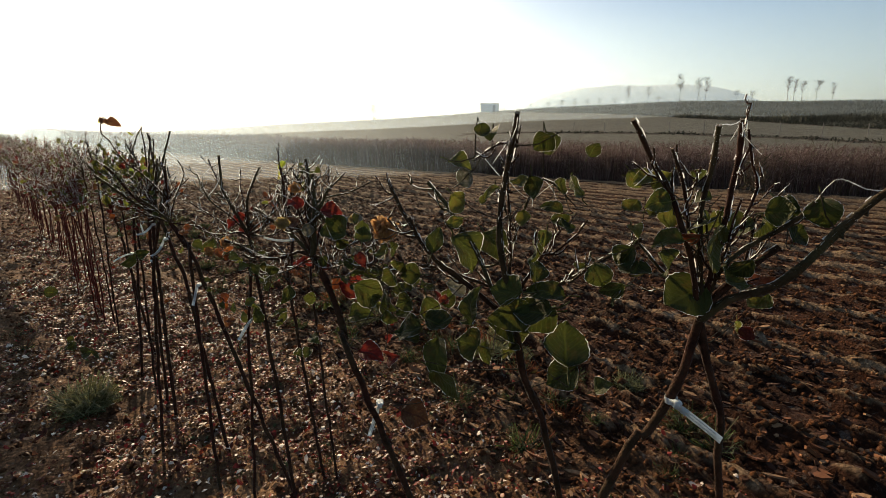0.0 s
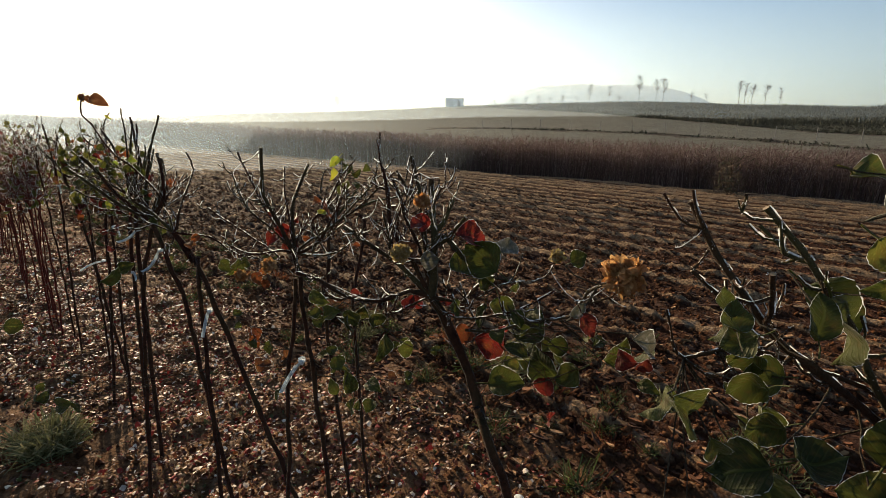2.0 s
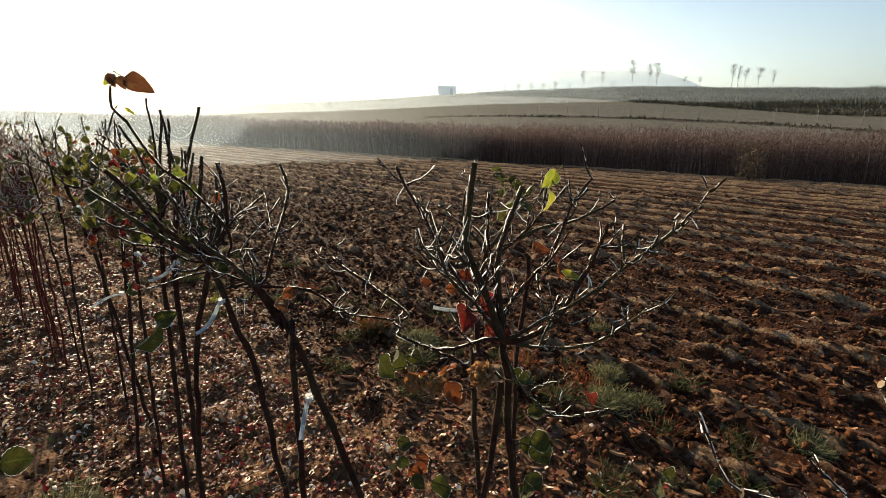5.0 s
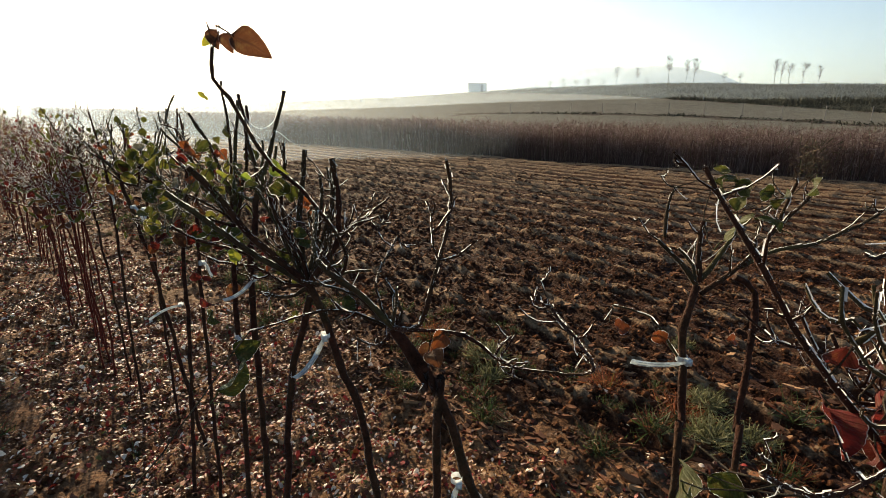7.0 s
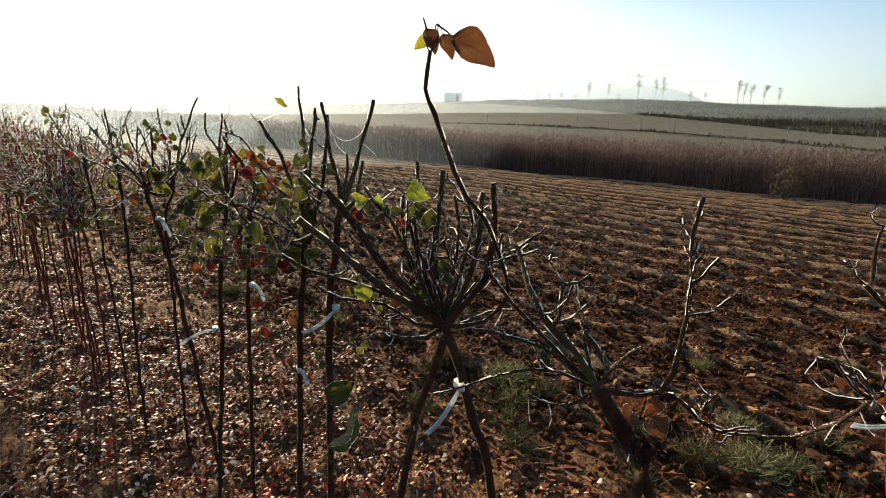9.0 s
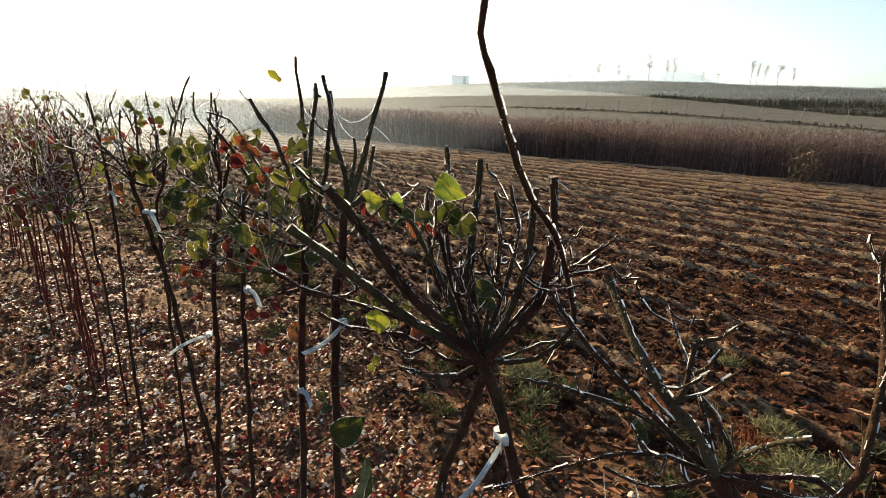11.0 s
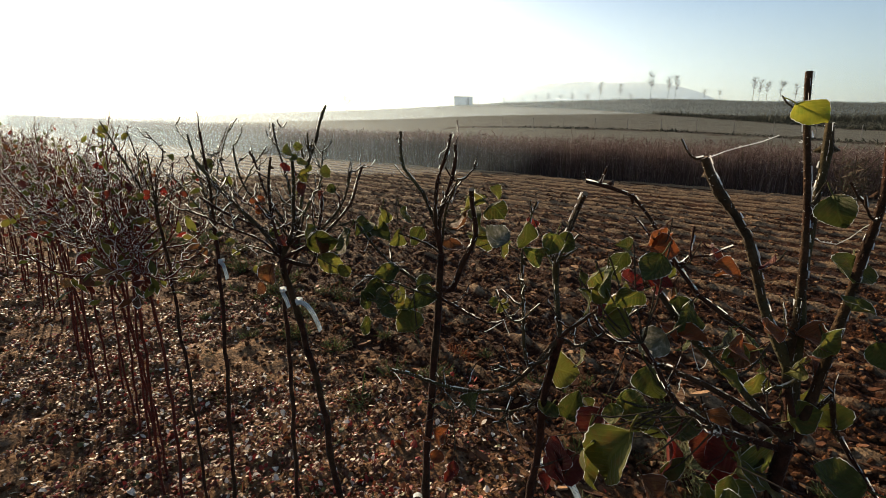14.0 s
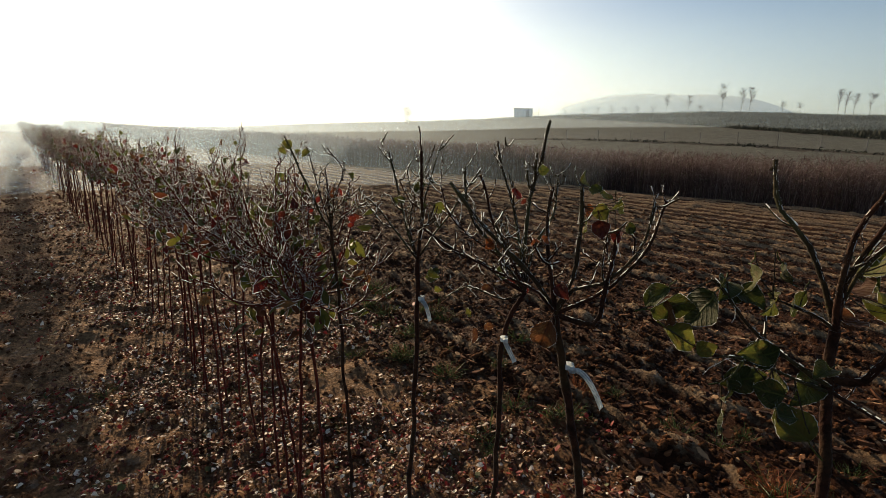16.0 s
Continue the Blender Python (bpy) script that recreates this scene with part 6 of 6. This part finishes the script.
def bloom(x, y, z, size, mat, label):
    ob = tagged(new("faded_rose_bloom"), label, "flower", "faded blooms on the roses")
    ob.location = (x, y, z)
    for i in range(64):
        a, b = i * 2.4 + rnd.gauss(0, 0.3), math.asin(1 - 1.75 * (i + 0.5) / 64) + rnd.gauss(0, 0.15)
        out = Vector((math.cos(a) * math.cos(b), math.sin(a) * math.cos(b), math.sin(b))).normalized()
        face = (out.cross(Vector((rnd.gauss(0, 1), rnd.gauss(0, 1), rnd.gauss(0, 1))))).normalized()
        petal = part("petal", rnd.choice(PETALS[mat]), ob)
        petal.matrix_local = Matrix.Translation(out * size * rnd.uniform(0.05, 0.3)) @ Matrix((out.cross(face), out, face)).transposed().to_4x4() @ Matrix.Diagonal((size * rnd.uniform(0.6, 0.95), size * rnd.uniform(0.5, 0.72), size * rnd.uniform(0.7, 1.2), 1))
    heap = Heap()
    tube(heap, [(0, 0, -size * 0.1), (-0.3 * size, 0.2 * size, -size), (-1.4 * size, 0.5 * size, -1.5 * size)], 0.0013, 0.0011, 5, 0.01)
    part("stalk", heap.mesh("stalk", [M["bark"]]), ob, "thin dark stalk")


bloom(-0.115, 0.89, 1.288, 0.0235, 'petal', 'withered orange rose bloom hanging on its twig')
bloom(-0.176, 0.935, 1.299, 0.009, 'dry_petal', 'small shrivelled rose bud on a thin twig')
bloom(-0.327, 1.093, 1.338, 0.013, 'petal', 'withered orange rose bloom hanging on its twig')
bloom(-0.358, 1.086, 1.264, 0.015, 'dry_petal', 'dry straw-yellow rose bloom hanging on its twig')
bloom(-0.73, 1.51, 1.10, 0.016, 'petal', 'withered orange rose bloom hanging on its twig')
bloom(-0.65, 1.45, 1.14, 0.018, 'petal', 'withered orange rose bloom hanging on its twig')
bloom(-3.33, 4.19, 0.74, 0.024, 'petal', 'withered orange rose bloom hanging on its twig')
bloom(-0.70, 1.50, 1.10, 0.014, 'petal', 'withered orange rose bloom hanging on its twig')

# ---- litter, weeds and clods ----


def build_litter():
    pieces = []
    for u0, u1, n0, n1, count, size in ((-0.8, 6.5, -0.6, 2.3, 62000, 0.0102), (-0.8, 6.5, -1.8, 0.0, 16000, 0.0125), (3, 14, -5.5, 1.7, 70000, 0.0125), (12, 34, -12, 2, 20000, 0.03), (-0.5, 9, 0.2, 1.3, 30000, 0.0105), (0, 8, 1.8, 4.5, 500, 0.018)):
        u, n = rng.uniform(u0, u1, count), rng.uniform(n0, n1, count)
        thin = value_noise(u * 1.6, n * 1.6, 12) * 0.45 + value_noise(u * 6, n * 6, 13) * 0.4 + 0.24 * np.clip(1 - np.abs(n - 0.8), -0.55, 1)
        ok = thin > 0.46 + rng.normal(0, 0.07, count)
        u, n = u[ok], n[ok]
        c = len(u)
        ctr = np.stack([U[0] * u + N[0] * n, U[1] * u + N[1] * n, height(u, n) + rng.uniform(0.002, 0.014, c)], -1)
        a = rng.uniform(0, 2 * math.pi, c)
        s = size * (0.45 + 1.25 * rng.uniform(0, 1, c) ** 1.8)
        tilt = rng.normal(0, 0.42, c)
        along = np.stack([np.cos(a), np.sin(a), tilt], -1) * s[:, None]
        side = np.stack([-np.sin(a), np.cos(a), rng.normal(0, 0.5, c)], -1) * s[:, None] * rng.uniform(0.25, 0.8, c)[:, None]
        lift = np.stack([np.zeros(c), np.zeros(c), s * rng.uniform(-0.1, 0.8, c)], -1)
        v = np.stack([ctr - along, ctr - side * 0.9 - along * 0.3 + lift, ctr - side + along * 0.35 + lift, ctr + along, ctr + side + along * 0.35 + lift * 0.6, ctr + side * 0.9 - along * 0.3 + lift * 0.6], 1)
        v = v.reshape(-1, 3)
        k = np.arange(c)[:, None] * 6
        f = np.concatenate([k + [[0, 1, 5]], k + [[1, 2, 5]], k + [[2, 4, 5]], k + [[2, 3, 4]]], 0)
        pieces.append((v, f))
    v, f = join(pieces)
    tagged(new("leaf_litter", array_mesh("leaf_litter", v, f, [M["litter"]])), "fallen rose leaves, pale, brown and red, on bare soil", "leaf litter", kind="stuff")


build_litter()


def build_plates():
    """Flakes of broken crust, long ways along the furrows."""
    count = 34000
    u, n = rng.uniform(-1.5, 15, count), 1.55 + rng.uniform(0, 1, count) ** 1.4 * 8.5
    keep = value_noise(u * 1.1, n * 3.2, 22) + 0.25 * value_noise(u * 5, n * 9, 23) > 0.36
    u, n = u[keep], n[keep]
    c = len(u)
    ctr = np.stack([U[0] * u + N[0] * n, U[1] * u + N[1] * n, height(u, n) + rng.uniform(0.0, 0.012, c)], -1)
    long, wide = 0.01 + 0.045 * rng.uniform(0, 1, c) ** 2.4, rng.uniform(0.006, 0.018, c)
    a = math.atan2(U[1], U[0]) + rng.normal(0, 0.45, c)
    along = np.stack([np.cos(a), np.sin(a), rng.normal(0, 0.22, c)], -1) * long[:, None]
    side = np.stack([-np.sin(a), np.cos(a), rng.normal(0.1, 0.4, c)], -1) * wide[:, None]
    low = np.stack([np.zeros(c), np.zeros(c), -rng.uniform(0.008, 0.02, c)], -1)
    jit = lambda: rng.uniform(0.6, 1.25, (c, 1))
    top = [ctr + along * jit(), ctr + along * 0.4 * jit() + side * jit(), ctr - along * 0.5 * jit() + side * jit(), ctr - along * jit(), ctr - along * 0.4 * jit() - side * jit(), ctr + along * 0.5 * jit() - side * jit()]
    v = np.stack(top + [p + low for p in top], 1).reshape(-1, 3)
    k = np.arange(c)[:, None] * 12
    tri = [(0, 1, 5), (1, 2, 5), (2, 4, 5), (2, 3, 4)]
    for i in range(6):
        j = (i + 1) % 6
        tri += [(i, i + 6, j + 6), (i, j + 6, j)]
    f = np.concatenate([k + [t] for t in tri], 0)
    tagged(new("soil_crust", array_mesh("soil_crust", v, f, [M["plate"]])), "broken flakes of dry soil crust along the furrows", "soil", kind="stuff")


build_plates()


def build_clods():
    count = 30000
    u, n = rng.uniform(-1.5, 16, count), 1.5 + rng.uniform(0, 1, count) ** 1.7 * 11.5
    keep = value_noise(u * 0.9, n * 2.2, 21) > 0.3
    u, n = np.concatenate([u[keep], rng.uniform(-0.8, 16, 52000), rng.uniform(-1, 8, 16000)]), np.concatenate([n[keep], 2 - 11 * rng.uniform(0, 1, 52000) ** 1.4, 2 + 4 * rng.uniform(0, 1, 16000) ** 1.3])
    c = len(u)
    s = 0.004 + np.where(n < 2, 0.019, 0.024) * rng.uniform(0, 1, c) ** 3
    ctr = np.stack([U[0] * u + N[0] * n, U[1] * u + N[1] * n, height(u, n) + s * 0.3], -1)
    dirs = np.array([(1, 0, 0), (0, 1, 0), (-1, 0, 0), (0, -1, 0), (0, 0, 0.8), (0, 0, -0.8)])
    v = ctr[:, None, :] + dirs[None] * s[:, None, None] * rng.uniform(0.6, 1.4, (c, 6, 1)) + rng.normal(0, 0.15, (c, 6, 3)) * s[:, None, None]
    k = np.arange(c)[:, None] * 6
    tri = [(0, 1, 4), (1, 2, 4), (2, 3, 4), (3, 0, 4), (1, 0, 5), (2, 1, 5), (3, 2, 5), (0, 3, 5)]
    f = np.concatenate([k + [t] for t in tri], 0)
    tagged(new("soil_clods", array_mesh("soil_clods", v.reshape(-1, 3), f, [M["furrow_soil"]], None, True)), "crumbly reddish brown clods on the ploughed field", "clods", kind="stuff")


build_clods()


def weed(u, n, size, many, mat="weed", label="small green and reddish weed on the bare soil", tall=0.6):
    x, y = place(u, n)
    ob = tagged(new("weed"), label, "weed", "weeds beside the row")
    ob.location = (x, y, stand(x, y))
    c = many
    a, r = rng.uniform(0, 2 * math.pi, c), size * rng.uniform(0, 0.55, c)
    base = np.stack([np.cos(a) * r, np.sin(a) * r, np.full(c, -0.005)], -1)
    reach = size * rng.uniform(0.3, 0.8, c)
    b = a + rng.normal(0, 0.8, c)
    tip = base + np.stack([np.cos(b) * reach, np.sin(b) * reach, size * tall * rng.uniform(0.3, 1.2, c)], -1)
    v, f = blades(base, tip, size * rng.uniform(0.02, 0.06, c), mat, 0.35)
    part("tuft", array_mesh("tuft", v, f, [M[mat]]), ob)


weed(3.11, 0.26, 0.15, 900, "tuft", "pale green-grey tuft of grass on the bare soil", 0.8)
spots = random.Random(3)
for _ in range(110):
    u, n = spots.uniform(0.6, 10), 2.0 + spots.gauss(0, 0.3)
    weed(u, n, spots.uniform(0.05, 0.13), 130)
for u, n, size in ((1.3, 2.1, 0.12), (1.75, 2.3, 0.12), (2.2, 2.4, 0.16), (2.55, 2.35, 0.12), (3.6, 2.1, 0.12), (4.6, 2.2, 0.12)):
    weed(u, n, size, 420, "dead_weed", "withered reddish brown weed on the bare soil", 0.35)
for u, n, size in ((2.02, 2.3, 0.14), (1.9, 2.42, 0.12), (2.12, 2.55, 0.1), (3.2, 2.15, 0.13), (3.05, 2.05, 0.11), (2.45, 3.2, 0.08), (1.2, 2.6, 0.1)):
    weed(u, n, size, 700, "tuft", "low grey-green weed cushion on the bare soil", 0.4)
for _ in range(14):
    weed(spots.uniform(0.6, 8), spots.uniform(0.4, 1.2), spots.uniform(0.04, 0.09), 50)
for _ in range(8):
    weed(spots.uniform(2.5, 7), spots.uniform(-0.6, 0.3), spots.uniform(0.05, 0.1), 60)


def tall_weed(u, n):
    """A bushy weed that stands out before the crop."""
    x, y = place(u, n)
    ob = tagged(new("tall_weed"), "dark brown bushy weed at the edge of the crop", "weed")
    ob.location = (x, y, stand(x, y))
    heap = Heap()
    line = tube(heap, [(0, 0, -0.05), (0.05, 0, 0.5), (-0.03, 0.05, 1.0)], 0.01, 0.004, 6, 0.1, 0.02)
    part("stem", heap.mesh("stem", [M["bark"]]), ob)
    heap = Heap()
    for _ in range(420):
        p = Vector((rnd.gauss(0, 0.15), rnd.gauss(0, 0.15), rnd.uniform(0.05, 0.85)))
        q = p + Vector((rnd.gauss(0, 0.06), rnd.gauss(0, 0.06), rnd.gauss(0.02, 0.06)))
        s = Vector((rnd.gauss(0, 1), rnd.gauss(0, 1), rnd.gauss(0, 1))).normalized() * 0.014
        heap.add([p, q - s, q + (q - p).normalized() * 0.08, q + s], [(0, 1, 3), (1, 2, 3)])
    part("foliage", heap.mesh("foliage", [M["bush"]], False), ob)


tall_weed(3.45, 13.30)
